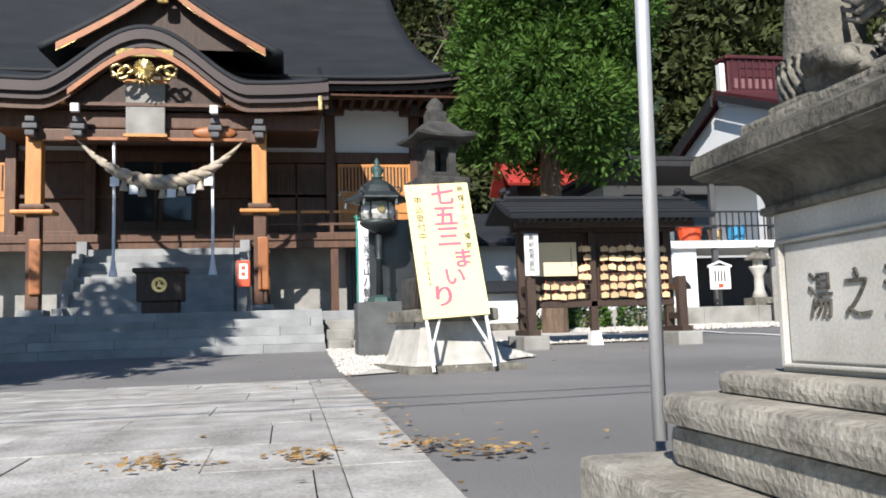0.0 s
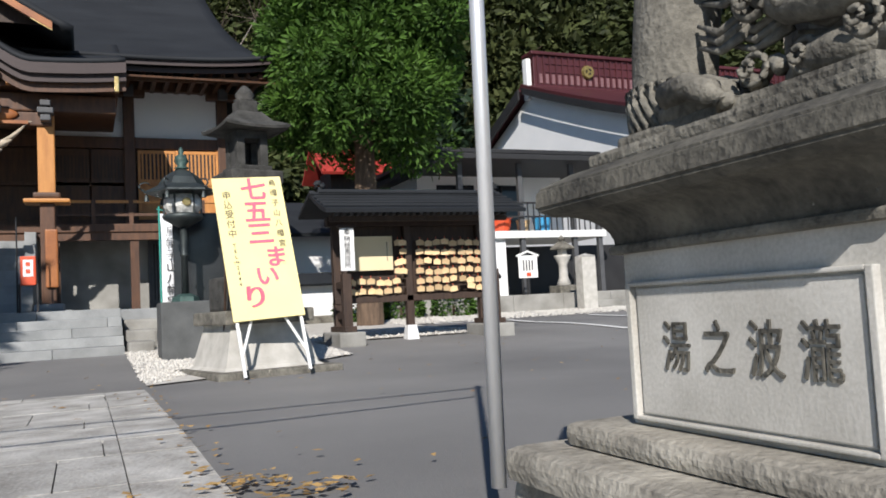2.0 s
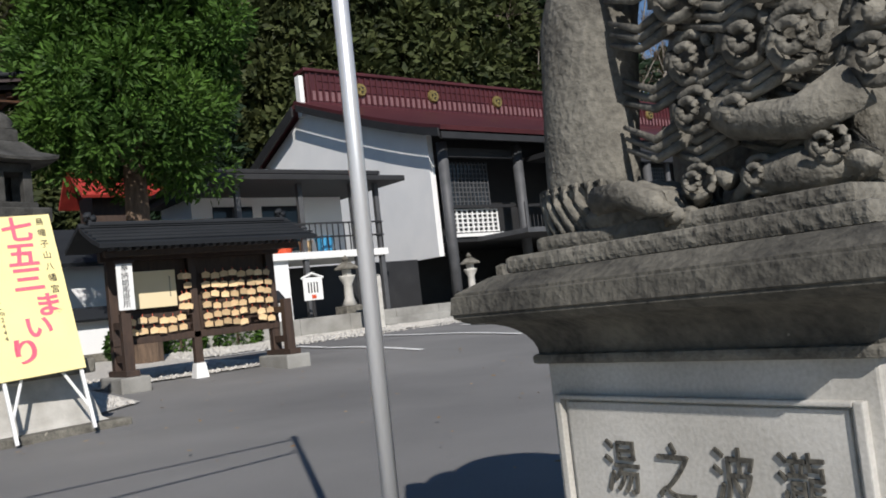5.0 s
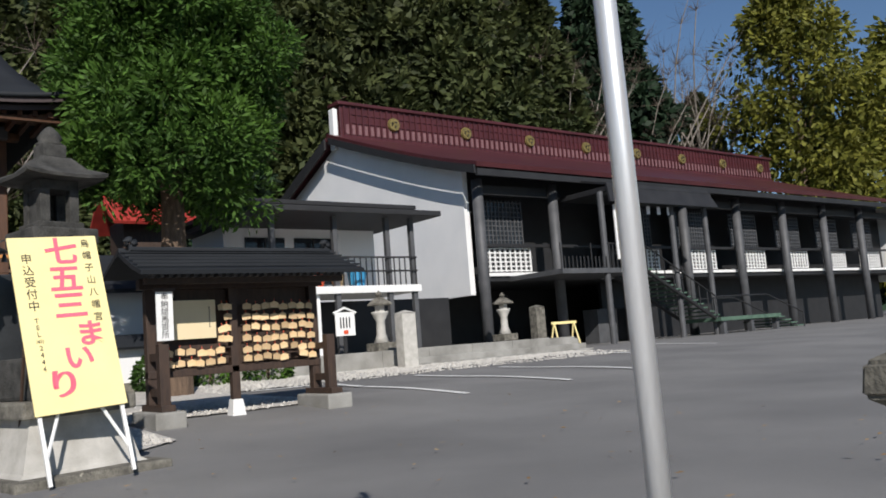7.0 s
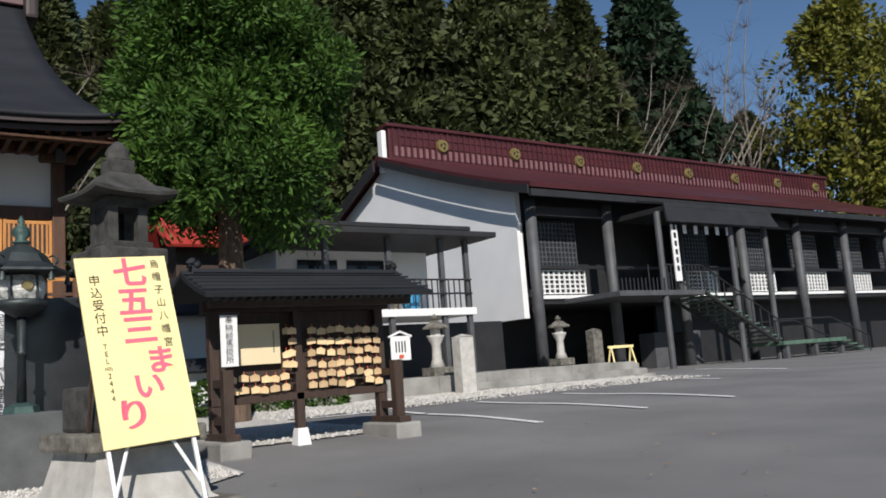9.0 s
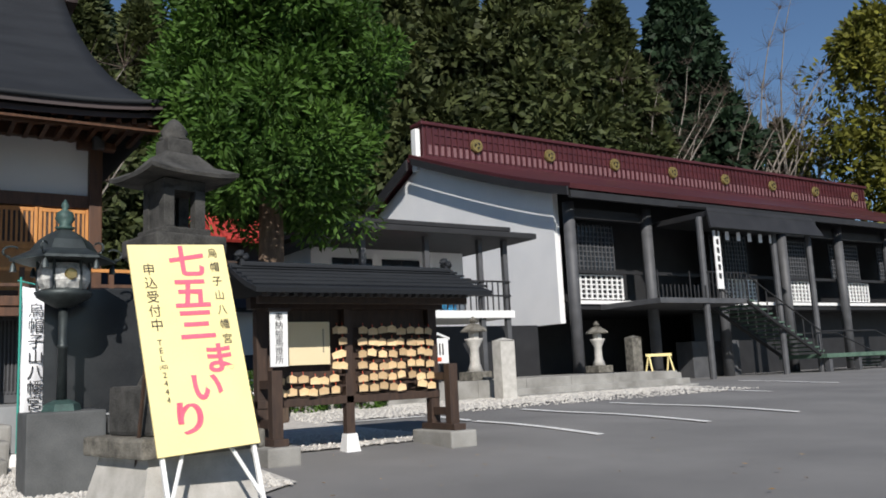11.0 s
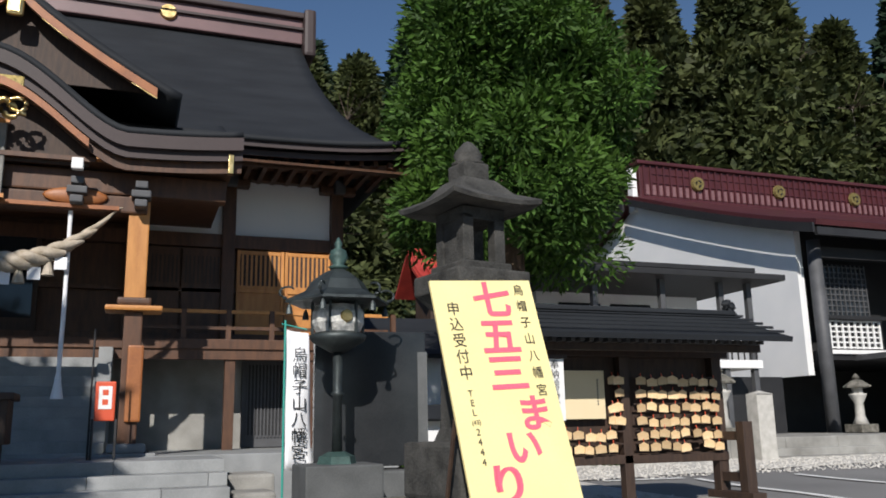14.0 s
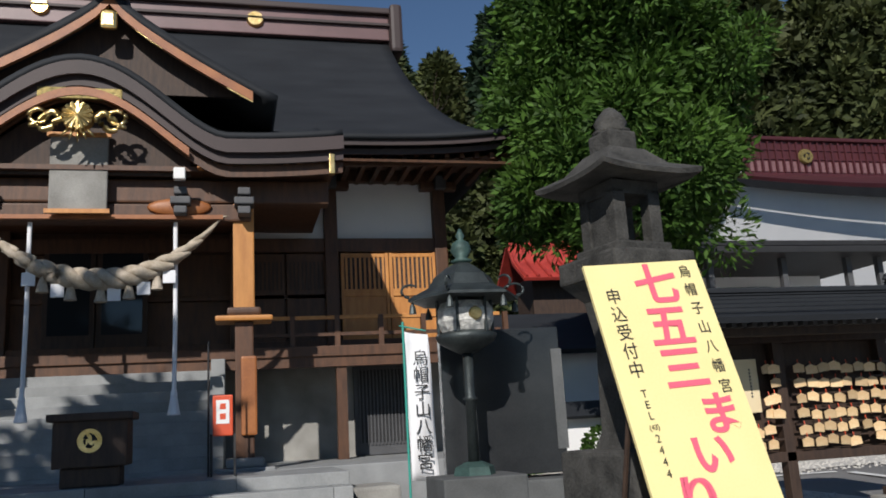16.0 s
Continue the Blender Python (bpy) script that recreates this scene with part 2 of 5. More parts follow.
def sheet(rows, thick=0.0):
    """A surface through a grid of points, with its thickness below."""
    bm = bmesh.new()
    vs = [[bm.verts.new(p) for p in r] for r in rows]
    for a, b in zip(vs, vs[1:]):
        for i in range(len(a) - 1):
            bm.faces.new((a[i], a[i + 1], b[i + 1], b[i]))
    bmesh.ops.recalc_face_normals(bm, faces=bm.faces[:])
    if thick:
        bmesh.ops.solidify(bm, geom=bm.faces[:], thickness=thick)
    return bm


def smoothstep(a, b, v):
    v = min(1, max(0, (v - a) / (b - a)))
    return v * v * (3 - 2 * v)


def ground_z(x, y):
    return -0.10 + 0.10 * smoothstep(1, 7, y) + 0.26 * smoothstep(10.5, 17.5, y) + 0.2 * smoothstep(17, 25, y) - 0.55 * (1 - smoothstep(-0.3, 2.9, y))


def text(body, size, m, material, parent, depth=0.004, spacing=1.0, bold=0.0, label="", name="lettering"):
    cu = bpy.data.curves.new(name, "FONT")
    cu.body, cu.size, cu.align_x, cu.align_y, cu.extrude = body, size, "CENTER", "CENTER", depth
    cu.space_line, cu.offset = spacing, bold
    cu.materials.append(material)
    ob = new(name, cu)
    ob.parent = parent
    ob.matrix_local = m
    return tagged(ob, label)


# ---- ground ----
def axis(lo, hi, step, far):
    a = list(np.arange(lo, hi + 1e-6, step))
    return [-far, -far / 4, lo - 60] + a + [hi + 60, far / 4, far]


rows = [[(x, y, ground_z(x, y) + 0.012 * noise.noise((x * 0.25, y * 0.25, 0))) for x in axis(-24, 75, 3.0, 2500)] for y in axis(-14, 45, 0.75, 2500)]
solo("ground", sheet(rows), ASPHALT, "grey worn asphalt of the shrine forecourt", "ground", kind="structure")

# ---- main hall ----
XC = -1.35
hall = thing("shrine_hall", (XC, 23.8, 0.2), "brown timber shrine hall with curved copper roof, white panels", "building")


def hp(name, x0, x1, y0, y1, z0, z1, m, bev=0.0, label="", parent=None):
    """A block of the hall, in world metres."""
    ob = part(name, box(x0 - XC, x1 - XC, y0 - 23.8, y1 - 23.8, z0 - 0.2, z1 - 0.2, bev), m, hall, label)
    if parent:
        ob.parent = parent
    return ob


def hshape(name, bm, m, label="", smooth=False):
    bmesh.ops.translate(bm, verts=bm.verts[:], vec=(-XC, -23.8, -0.2))
    return part(name, bm, m, hall, label, smooth)


hp("base_wall", -8.0, 5.3, 24.0, 30, 0.2, 3.05, CONCRETE, label="grey concrete base wall")
hp("wall", -8.0, 5.3, 24.0, 30, 3.05, 7.4, HALLWOOD, label="dark brown timber wall")
hp("podium", -8.6, 5.4, 19.6, 24.0, 0.15, 1.08, STEPSTONE, 0.02, "grey stone podium")
hp("veranda_floor", -8.9, 6.2, 22.5, 24.0, 3.05, 3.25, HALLWOOD, 0.01, "brown wooden veranda")
hp("veranda_beam", -8.9, 6.2, 22.55, 22.75, 2.85, 3.05, HALLWOOD)
for x in (-8.7, -6.3, 1.0, 2.8, 4.4, 6.0):
    hp("veranda_post", x - 0.1, x + 0.1, 22.6, 22.8, 0.95, 2.85, HALLWOOD)
for x in np.arange(1.0, 6.3, 0.87):
    hp("rail_post", x - 0.05, x + 0.05, 22.56, 22.66, 3.25, 3.85, HALLWOOD)
for z in (3.45, 3.78):
    hp("rail", 1.0, 6.1, 22.575, 22.645, z, z + 0.07, GOLDWOOD if z > 3.7 else HALLWOOD)
# columns and beams of the front wall
for x in (-8.0, -5.65, -3.65, 0.83, 2.8, 5.23):
    hp("column", x - 0.14, x + 0.14, 23.7, 24.0, 3.25, 7.35, HALLWOOD, 0.02)
for z0, z1, y in ((5.40, 5.70, 23.78), (6.98, 7.3, 23.72), (3.25, 3.5, 23.8), (4.4, 4.5, 23.86)):
    hp("tie_beam", -8.0, 5.3, y, 24.0, z0, z1, HALLWOOD, 0.01)
for x0, x1 in ((0.97, 2.66), (2.94, 5.09), (-5.51, -3.79), (-7.86, -5.79)):
    hp("plaster_panel", x0, x1, 23.93, 24.0, 5.70, 6.98, PLASTER, label="white plaster wall panel")
for x in (0.83, 2.8, 5.23, -3.65, -5.65):
    hp("bracket", x - 0.42, x + 0.42, 23.62, 23.9, 6.78, 6.98, HALLWOOD, 0.05)
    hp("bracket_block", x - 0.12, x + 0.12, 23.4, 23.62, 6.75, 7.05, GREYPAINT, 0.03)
for x0 in (3.0, 4.06, -7.8, -6.74):
    d = hp("door", x0, x0 + 1.04, 23.84, 23.9, 3.5, 5.38, GOLDWOOD, 0.01, "honey-coloured wooden sliding door")
    for bx in (x0, x0 + 0.97):
        hp("stile", bx, bx + 0.07, 23.80, 23.84, 3.5, 5.38, GOLDWOOD, 0.008, parent=d)
    for bz in (3.5, 3.95, 4.42, 4.5, 5.28):
        hp("crossbar", x0 + 0.07, x0 + 0.97, 23.805, 23.84, bz, bz + 0.08, GOLDWOOD, 0.008, parent=d)
    # solid dark sheet; its colour stands for shade behind the slats
    hp("gap_shade", x0 + 0.07, x0 + 0.97, 23.832, 23.84, 4.58, 5.28, DARKWOOD, parent=d, label="dark sheet painting the shaded gap behind slats")
    for k in range(9):
        hp("slat", x0 + 0.1 + k * 0.1, x0 + 0.145 + k * 0.1, 23.808, 23.832, 4.58, 5.28, GOLDWOOD, parent=d)
for x0 in (-2.9, -1.9):
    d = hp("entrance_door", x0, x0 + 0.97, 23.82, 23.9, 3.45, 5.5, DARKWOOD, 0.01, "dark glazed entrance door")
    hp("pane", x0 + 0.1, x0 + 0.87, 23.80, 23.82, 3.75, 5.4, GLASS, parent=d)
for x0 in (0.98, 1.85):
    hp("shutter", x0, x0 + 0.82, 23.86, 23.92, 3.5, 5.38, HALLWOOD, 0.01, "brown wooden shutter")
    for k in range(9):
        hp("slat", x0 + 0.06 + 0.085 * k, x0 + 0.095 + 0.085 * k, 23.845, 23.86, 4.6, 5.2, DARKWOOD)
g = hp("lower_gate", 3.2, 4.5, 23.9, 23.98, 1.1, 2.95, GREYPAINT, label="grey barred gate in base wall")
# solid dark sheet colouring in the shade behind the gate bars
hp("gate_shade_sheet", 3.3, 4.4, 23.89, 23.9, 1.35, 2.85, DARKPAINT, parent=g)
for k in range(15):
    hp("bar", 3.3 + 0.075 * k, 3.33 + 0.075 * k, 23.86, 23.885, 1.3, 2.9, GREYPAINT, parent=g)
# inner stair between forecourt and veranda
for k in range(11):
    hp("stair_step", -3.4, 0.35, 20.2 + 0.24 * k, 20.5 + 0.24 * k + 0.3, 0.95, 0.95 + 0.19 * (k + 1), STEPSTONE, 0.012)
for x in (-3.65, 0.35):
    for k in range(6):
        hp("stair_cheek", x, x + 0.25, 20.1 + 0.44 * k, 20.54 + 0.44 * k, 0.95, 1.3 + 0.35 * k, STEPSTONE, 0.015)

# curved main roof
def roof_pt(s, u):
    """s runs from ridge to eave, u across from -1 to 1."""
    half = 6.4 + 1.45 * s ** 1.6
    z = 7.15 + 5.3 * (1 - s) ** 1.55 + 0.28 * s * abs(u) ** 6
    return XC + half * u, 28.0 - 6.5 * s, z


us = np.linspace(-1, 1, 41)
hshape("roof", sheet([[roof_pt(s, u) for u in us] for s in np.linspace(0, 1, 22)], 0.10), TILE, "dark copper-sheet curved roof", True)
hshape("roof_back", sheet([[(roof_pt(s, u)[0], 28 + 6.5 * s, roof_pt(s, u)[2]) for u in us] for s in np.linspace(0, 1, 12)], 0.1), TILE, smooth=True)
for sg in (-1, 1):
    hshape("gable_roof", sheet([[(XC + sg * (roof_pt(s, 1)[0] - XC), 28 - 6.5 * s + 13.0 * s * w, roof_pt(s, 1)[2] - 0.02) for w in np.linspace(0, 1, 9)] for s in np.linspace(0.02, 1, 16)], 0.08), TILE, smooth=True)
for dz, dy, m in ((-0.11, 0.06, EAVE), (-0.24, 0.24, EAVE), (-0.40, 0.5, HALLWOOD)):
    rws = [[(roof_pt(1, u)[0], 21.5 + dy, roof_pt(1, u)[2] + dz), (roof_pt(1, u)[0], 21.5 + dy, roof_pt(1, u)[2] + dz + 0.12), (roof_pt(1, u)[0], 21.5 + dy + 0.3, roof_pt(1, u)[2] + dz + 0.13)] for u in us]
    hshape("eave_board", sheet(rws, 0.05), m)
hshape("soffit", sheet([[(XC + 7.7 * u, y, z) for u in us] for y, z in ((21.8, 6.85), (24.0, 7.35))], 0.05), HALLWOOD)
for x in np.arange(XC - 7.4, XC + 7.5, 0.32):
    if not -5.0 < x < 2.2:
        hp("rafter", x - 0.05, x + 0.05, 21.9, 23.9, 6.95, 7.08, HALLWOOD)
# ridge
hp("ridge", XC - 6.55, XC + 6.4, 27.6, 28.4, 12.35, 13.1, RIDGE, 0.03, "purple-brown copper ridge")
hp("ridge_band", XC - 6.6, XC + 6.45, 27.5, 28.5, 12.75, 12.83, EAVE, 0.01)
hp("ridge_cap", XC - 6.7, XC + 6.6, 27.45, 28.55, 13.1, 13.28, EAVE, 0.04)
hshape("ridge_end", box(XC + 6.4, XC + 6.75, 27.3, 28.7, 11.9, 13.35, 0.1), EAVE)
for x in (1.35, -4.05):
    b = bmesh.new()
    bmesh.ops.create_cone(b, cap_ends=True, segments=20, radius1=0.24, radius2=0.2, depth=0.1, matrix=pose(x, 27.55, 12.75, 90))
    hshape("gilt_crest", b, GOLD, "round gilt ridge crest")

# porch roof with its rounded gable
BEFORE_PORCH = set(hall.children_recursive)


def kara(x):
    d = abs(x - XC)
    z = 5.72 + 1.10 * (0.5 + 0.5 * math.cos(math.pi * min(d / 1.95, 1))) ** 0.8
    return z + 0.10 * max(0, (d - 1.95) / 1.7) ** 2


xs = np.linspace(XC - 3.62, XC + 3.62, 49)
hshape("porch_roof", sheet([[(x, 17.75 + 4.9 * s, kara(x) * (1 - s ** 1.3 * 0.8) + (7.9 + 0.1 * s) * s ** 1.3 * 0.8 + 0.28 * s) for x in xs] for s in np.linspace(0, 1, 12)], 0.1), TILE, "dark copper porch roof with rounded gable", True)
for dz, dy, h, m in ((0.0, -0.03, 0.20, EAVE), (-0.17, 0.06, 0.17, EAVE), (-0.33, 0.18, 0.17, HALLWOOD)):
    hshape("porch_eave", sheet([[(x, 17.75 + dy, kara(x) + dz - h), (x, 17.75 + dy, kara(x) + dz), (x, 18.0 + dy, kara(x) + dz + 0.005)] for x in xs], 0.06), m)
in_x = np.linspace(XC - 1.45, XC + 1.45, 31)
hshape("gable_board", sheet([[(x, 17.86, kara(x) - 0.49), (x, 17.86, kara(x) - 0.37)] for x in in_x], 0.07), LACQUER, "curved honey-wood gable board")
hshape("gable_infill", sheet([[(x, 18.25, 5.3), (x, 18.25, max(5.31, kara(x) - 0.45))] for x in in_x], 0.05), DARKWOOD)
hp("porch_lintel", XC - 3.45, XC + 3.45, 18.35, 18.65, 4.95, 5.3, HALLWOOD, 0.03)
hp("porch_beam", XC - 2.3, XC + 2.3, 18.3, 18.6, 4.66, 4.92, HALLWOOD, 0.03)
hp("porch_beam_edge", XC - 1.6, XC + 1.9, 18.24, 18.3, 4.68, 4.74, LACQUER)
b = bmesh.new()
bmesh.ops.create_uvsphere(b, u_segments=16, v_segments=8, radius=1, matrix=Matrix.Translation((XC + 1.3, 18.27, 4.86)) @ Matrix.Diagonal((0.45, 0.05, 0.13, 1)))
hshape("carved_beam_end", b, LACQUER, "orange carved beam ornament", True)
hp("porch_soffit", XC - 3.5, XC + 3.5, 18.1, 22.5, 5.35, 5.42, HALLWOOD)
for x in np.arange(XC - 3.4, XC + 3.45, 0.2):
    if abs(x - XC) > 1.5:
        hp("porch_rafter", x - 0.045, x + 0.045, 17.95, 18.3, 5.36, 5.45, GOLDWOOD)
for sg in (-1, 1):
    x = XC + sg * 3.45
    hp("gilt_cap", x - 0.04, x + 0.04, 17.78, 17.9, 5.25, 5.55, GOLD, 0.01)
    hp("gilt_panel", XC + sg * 2.35 - 0.3, XC + sg * 2.35 + 0.3, 17.95, 18.0, 5.33, 5.5, GILT)
    hp("white_tip", XC + sg * 1.32 - 0.08, XC + sg * 1.32 + 0.08, 17.82, 17.95, 5.15, 5.32, PAINTW, 0.02)
    for k, xx in enumerate((1.32, 2.2)):
        for j in range(3):
            w = 0.09 + 0.05 * (j % 2)
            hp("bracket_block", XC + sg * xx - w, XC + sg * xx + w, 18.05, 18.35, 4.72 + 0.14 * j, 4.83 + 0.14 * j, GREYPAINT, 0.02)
# gilt crest and tablet under the rounded gable
b = bmesh.new()
bmesh.ops.create_cone(b, cap_ends=True, segments=24, radius1=0.21, radius2=0.17, depth=0.12, matrix=pose(XC, 17.72, 5.98, 90))
for k in range(16):
    a = k * math.tau / 16
    tube([(XC, 17.66, 5.98), (XC + 0.2 * math.cos(a), 17.67, 5.98 + 0.2 * math.sin(a))], 0.03, bm=b, seg=6)
hshape("gilt_flower_crest", b, GOLD, "gilt chrysanthemum-shaped crest")
b = bmesh.new()
for sg in (-1, 1):
    for ph in (0, 1):
        tube([(XC + sg * (0.2 + 0.42 * t), 17.74, 5.95 + 0.1 * math.sin(t * 5 + ph * 2) - 0.06 * ph) for t in np.linspace(0, 1, 10)], 0.055, 0.03, 6, b)
    tube([(XC + sg * (0.5 + 0.12 * math.cos(t)), 17.73, 5.98 + 0.1 * math.sin(t)) for t in np.linspace(0, 5.5, 12)], 0.035, 0.02, 6, b)
    for k in range(3):
        tube([(XC + sg * 0.06 * k, 17.73, 5.8), (XC + sg * 0.11 * k, 17.73, 5.62 + 0.04 * k)], 0.025, 0.01, 6, b)
hshape("gilt_pendant", b, GOLD, "scrolled gilt gable pendant", True)
hp("gilt_fret", XC - 0.55, XC + 0.55, 17.8, 17.86, 6.28, 6.44, GILT, 0.01, "pierced gilt panel")
hp("name_tablet", XC - 0.42, XC + 0.34, 18.12, 18.2, 4.75, 5.85, CONCRETE, 0.02, "framed grey name tablet")
for z in (4.72, 5.83):
    hp("tablet_frame", XC - 0.46, XC + 0.38, 18.08, 18.14, z, z + 0.06, GOLDWOOD)
# upper triangular gable
GX = XC + 0.27


def chid(d):
    return 8.30 - 1.66 * (d / 2.45) ** 0.78


for sg in (-1, 1):
    ds = np.linspace(0, 2.45, 14)
    hshape("upper_gable_roof", sheet([[(GX + sg * d, y, chid(d) + 0.05 * (y - 18.3)) for d in ds] for y in (18.3, 20.0, 23.4)], 0.14), TILE, smooth=True)
    hshape("barge_board", sheet([[(GX + sg * d, 18.38, chid(d) - 0.30), (GX + sg * d, 18.38, chid(d) - 0.15)] for d in ds[:-2]], 0.08), LACQUER, "orange lacquered barge board")
    hshape("gilt_barge", sheet([[(GX + sg * d, 18.33, chid(d) - 0.31), (GX + sg * d, 18.33, chid(d) - 0.17)] for d in ds[2:5]], 0.02), GOLD)
    hshape("gilt_barge", sheet([[(GX + sg * d, 18.33, chid(d) - 0.32), (GX + sg * d, 18.33, chid(d) - 0.17)] for d in ds[9:12]], 0.02), GOLD)
hshape("gable_face", sheet([[(GX + d, 18.75, 6.75), (GX + d, 18.75, max(6.76, chid(abs(d)) - 0.15))] for d in np.linspace(-1.9, 1.9, 21)], 0.05), DARKWOOD)
hp("gable_ridge_tile", GX - 0.2, GX + 0.2, 18.2, 23, 8.24, 8.5, EAVE, 0.06)
hp("gable_finial", GX - 0.28, GX + 0.28, 18.1, 18.3, 8.1, 8.8, EAVE, 0.1)
hp("gable_crest", GX - 0.12, GX + 0.12, 18.28, 18.34, 7.6, 7.9, GOLD, 0.06)
# porch columns
for x in (-3.55, 0.84):
    c = hp("porch_column", x - 0.15, x + 0.15, 18.35, 18.65, 3.35, 4.95, GOLDWOOD, 0.02, "honey-coloured square porch column")
    hp("column_foot", x - 0.13, x + 0.13, 18.37, 18.63, 1.2, 3.2, HALLWOOD, 0.02, parent=c)
    hp("column_guard", x - 0.05, x + 0.17, 18.3, 18.42, 1.6, 2.7, LACQUER, 0.03, parent=c)
    hp("column_boss", x - 0.4, x + 0.4, 18.25, 18.75, 3.2, 3.28, GOLDWOOD, 0.03, "carved wooden collar", parent=c)
    hp("column_boss", x - 0.24, x + 0.24, 18.28, 18.72, 3.28, 3.4, HALLWOOD, 0.04, parent=c)
    hp("base_stone", x - 0.4, x + 0.4, 18.1, 18.9, 1.0, 1.17, STEPSTONE, 0.02, parent=c)
    hp("base_stone", x - 0.26, x + 0.26, 18.24, 18.76, 1.17, 1.3, STEPSTONE, 0.04, parent=c)

# the porch stands about two metres before the hall front
DEEPER = Matrix.Translation((0.09, 0, 0)) @ Matrix.Translation((0.8, 6.0, 1.5)) @ Matrix.Scale(1.13, 4) @ Matrix.Translation((-0.8, -6.0, -1.5))
DEEPER = Matrix.Translation((-XC, -23.8, -0.2)) @ DEEPER @ Matrix.Translation((XC, 23.8, 0.2))
for o in set(hall.children_recursive) - BEFORE_PORCH:
    o.data.transform(DEEPER)

# front steps, each stone its own piece
steps = thing("stone_steps", (XC, 17.0, 0.2), "broad grey stone steps up to the shrine hall", "steps", kind="structure")
random.seed(4)
for k in range(5):
    y0, y1, z0 = 16.1 + 0.36 * k, 20.0, 0.22 + 0.17 * k
    x = -7.6
    while x < 2.2:
        w = min(random.choice((1.5, 1.8, 2.1)), 2.25 - x)
        part("step_stone", box(x - XC + 0.003, x + w - XC - 0.003, y0 - 17, (y0 + 0.8 if k < 4 else y1) - 17, z0 - 0.2, z0 - 0.2 + 0.17, 0.01), STEPSTONE, steps)
        x += w
for k in range(3):
    part("side_stone", box(2.3 - XC, 2.75 - XC + 0.1 * k, -0.9 + 0.75 * k, -0.15 + 0.75 * k, -0.1, 0.25 + 0.2 * k, 0.05), CONCRETE, steps)

# offering box, rope, donation box and bells
ob = thing("offering_box", (-1.0, 18.1, 1.07), "dark wooden offering box with gilt crest", "offering box")
part("body", box(-0.45, 0.45, -0.3, 0.3, 0.25, 0.85, 0.02), DARKWOOD, ob)
part("stand", box(-0.36, 0.36, -0.24, 0.24, 0, 0.25, 0.03), DARKWOOD, ob)
part("rim", box(-0.52, 0.52, -0.36, 0.36, 0.83, 0.93, 0.02), DARKWOOD, ob)
bb = bmesh.new()
bmesh.ops.create_cone(bb, cap_ends=True, segments=20, radius1=0.15, radius2=0.15, depth=0.02, matrix=pose(0, -0.31, 0.58, 90))
part("crest", bb, GOLD, ob, "round gilt crest")
for k in range(3):
    a = k * math.tau / 3
    part("crest_comma", tube([(0.06 * math.cos(a + t), -0.325, 0.58 + (0.06 + 0.02 * t) * math.sin(a + t)) for t in np.linspace(0, 1.6, 6)], 0.035, 0.008, 6), INK, ob)
rope = thing("sacred_rope", (-1.26, 19.9, 4.13), "thick twisted straw rope hung with paper and tassels", "rope")
rope.scale = (1.095, 1.095, 1.095)
b1 = bmesh.new()
for ph in range(3):
    pts = []
    for t in np.linspace(-1, 1, 60):
        z = 0.95 * abs(t) ** 2.2
        r = 0.075 * (1 - abs(t) ** 2.5) + 0.012
        pts.append((t * 1.72, r * math.cos(t * 16 + ph * 2.09), z + r * math.sin(t * 16 + ph * 2.09)))
    tube(pts, 0.085, 0.085, 8, b1)
for v in b1.verts:
    k = max(0.15, 1 - (abs(v.co.x) / 1.75) ** 3)
    v.co.y *= k
    v.co.z = 0.95 * min(1, abs(v.co.x) / 1.72) ** 2.2 + (v.co.z - 0.95 * min(1, abs(v.co.x) / 1.72) ** 2.2) * k
part("rope_body", b1, ROPE, rope, smooth=True)
for k, x in enumerate((-0.75, -0.38, 0.02, 0.4, 0.78)):
    z = 0.95 * (abs(x) / 1.72) ** 2.2
    part("tassel", lathe([(0.02, z - 0.1), (0.05, z - 0.16), (0.09, z - 0.33), (0.02, z - 0.34)], 10, at=(x, 0)), ROPE, rope)
for x in (-0.93, -0.55, 0.2, 0.6, 0.95):
    z = 0.95 * (abs(x) / 1.72) ** 2.2
    part("paper_streamer", box(x - 0.09, x + 0.09, -0.03, 0.0, z - 0.33, z - 0.14, 0.01), CLOTH, rope, "white folded paper")
for x in (-2.32, -0.14):
    r = thing("bell_rope", (x, 20.0, 1.99), "white bell rope with tasselled end", "rope", "bell ropes")
    part("cord", tube([(0, 0, 0.3), (0.01, 0, 1.5), (0, 0, 3.2)], 0.035), CLOTH, r)
    part("tassel", lathe([(0.03, 0.42), (0.055, 0.32), (0.05, 0.28), (0.10, 0.0), (0.02, -0.01)], 12), CLOTH, r)
rb = thing("red_box", (0.62, 18.7, 1.07), "orange-red box on thin dark stand with lettering", "box")
part("box_body", box(-0.14, 0.14, -0.1, 0.1, 0.55, 1.12, 0.02), REDP, rb)
part("notice", box(-0.09, 0.09, -0.108, -0.1, 0.72, 1.05), PAINTW, rb, "white notice with red bars")
for k in range(2):
    part("bar", box(-0.04, 0.04, -0.112, -0.108, 0.78 + 0.14 * k, 0.86 + 0.14 * k), REDP, rb)
for x in (-0.16, 0.16):
    part("leg", box(x - 0.015, x + 0.015, -0.1, 0.1, 0, 0.58), DARKPAINT, rb)
part("rod", tube([(-0.2, 0, 0), (-0.2, 0, 1.9)], 0.015), DARKPAINT, rb)

# ---- long burgundy-roofed building ----
lb = thing("long_building", (26.8, 30.4, 0.2), "long raised building with burgundy roof and white gable wall", "building")


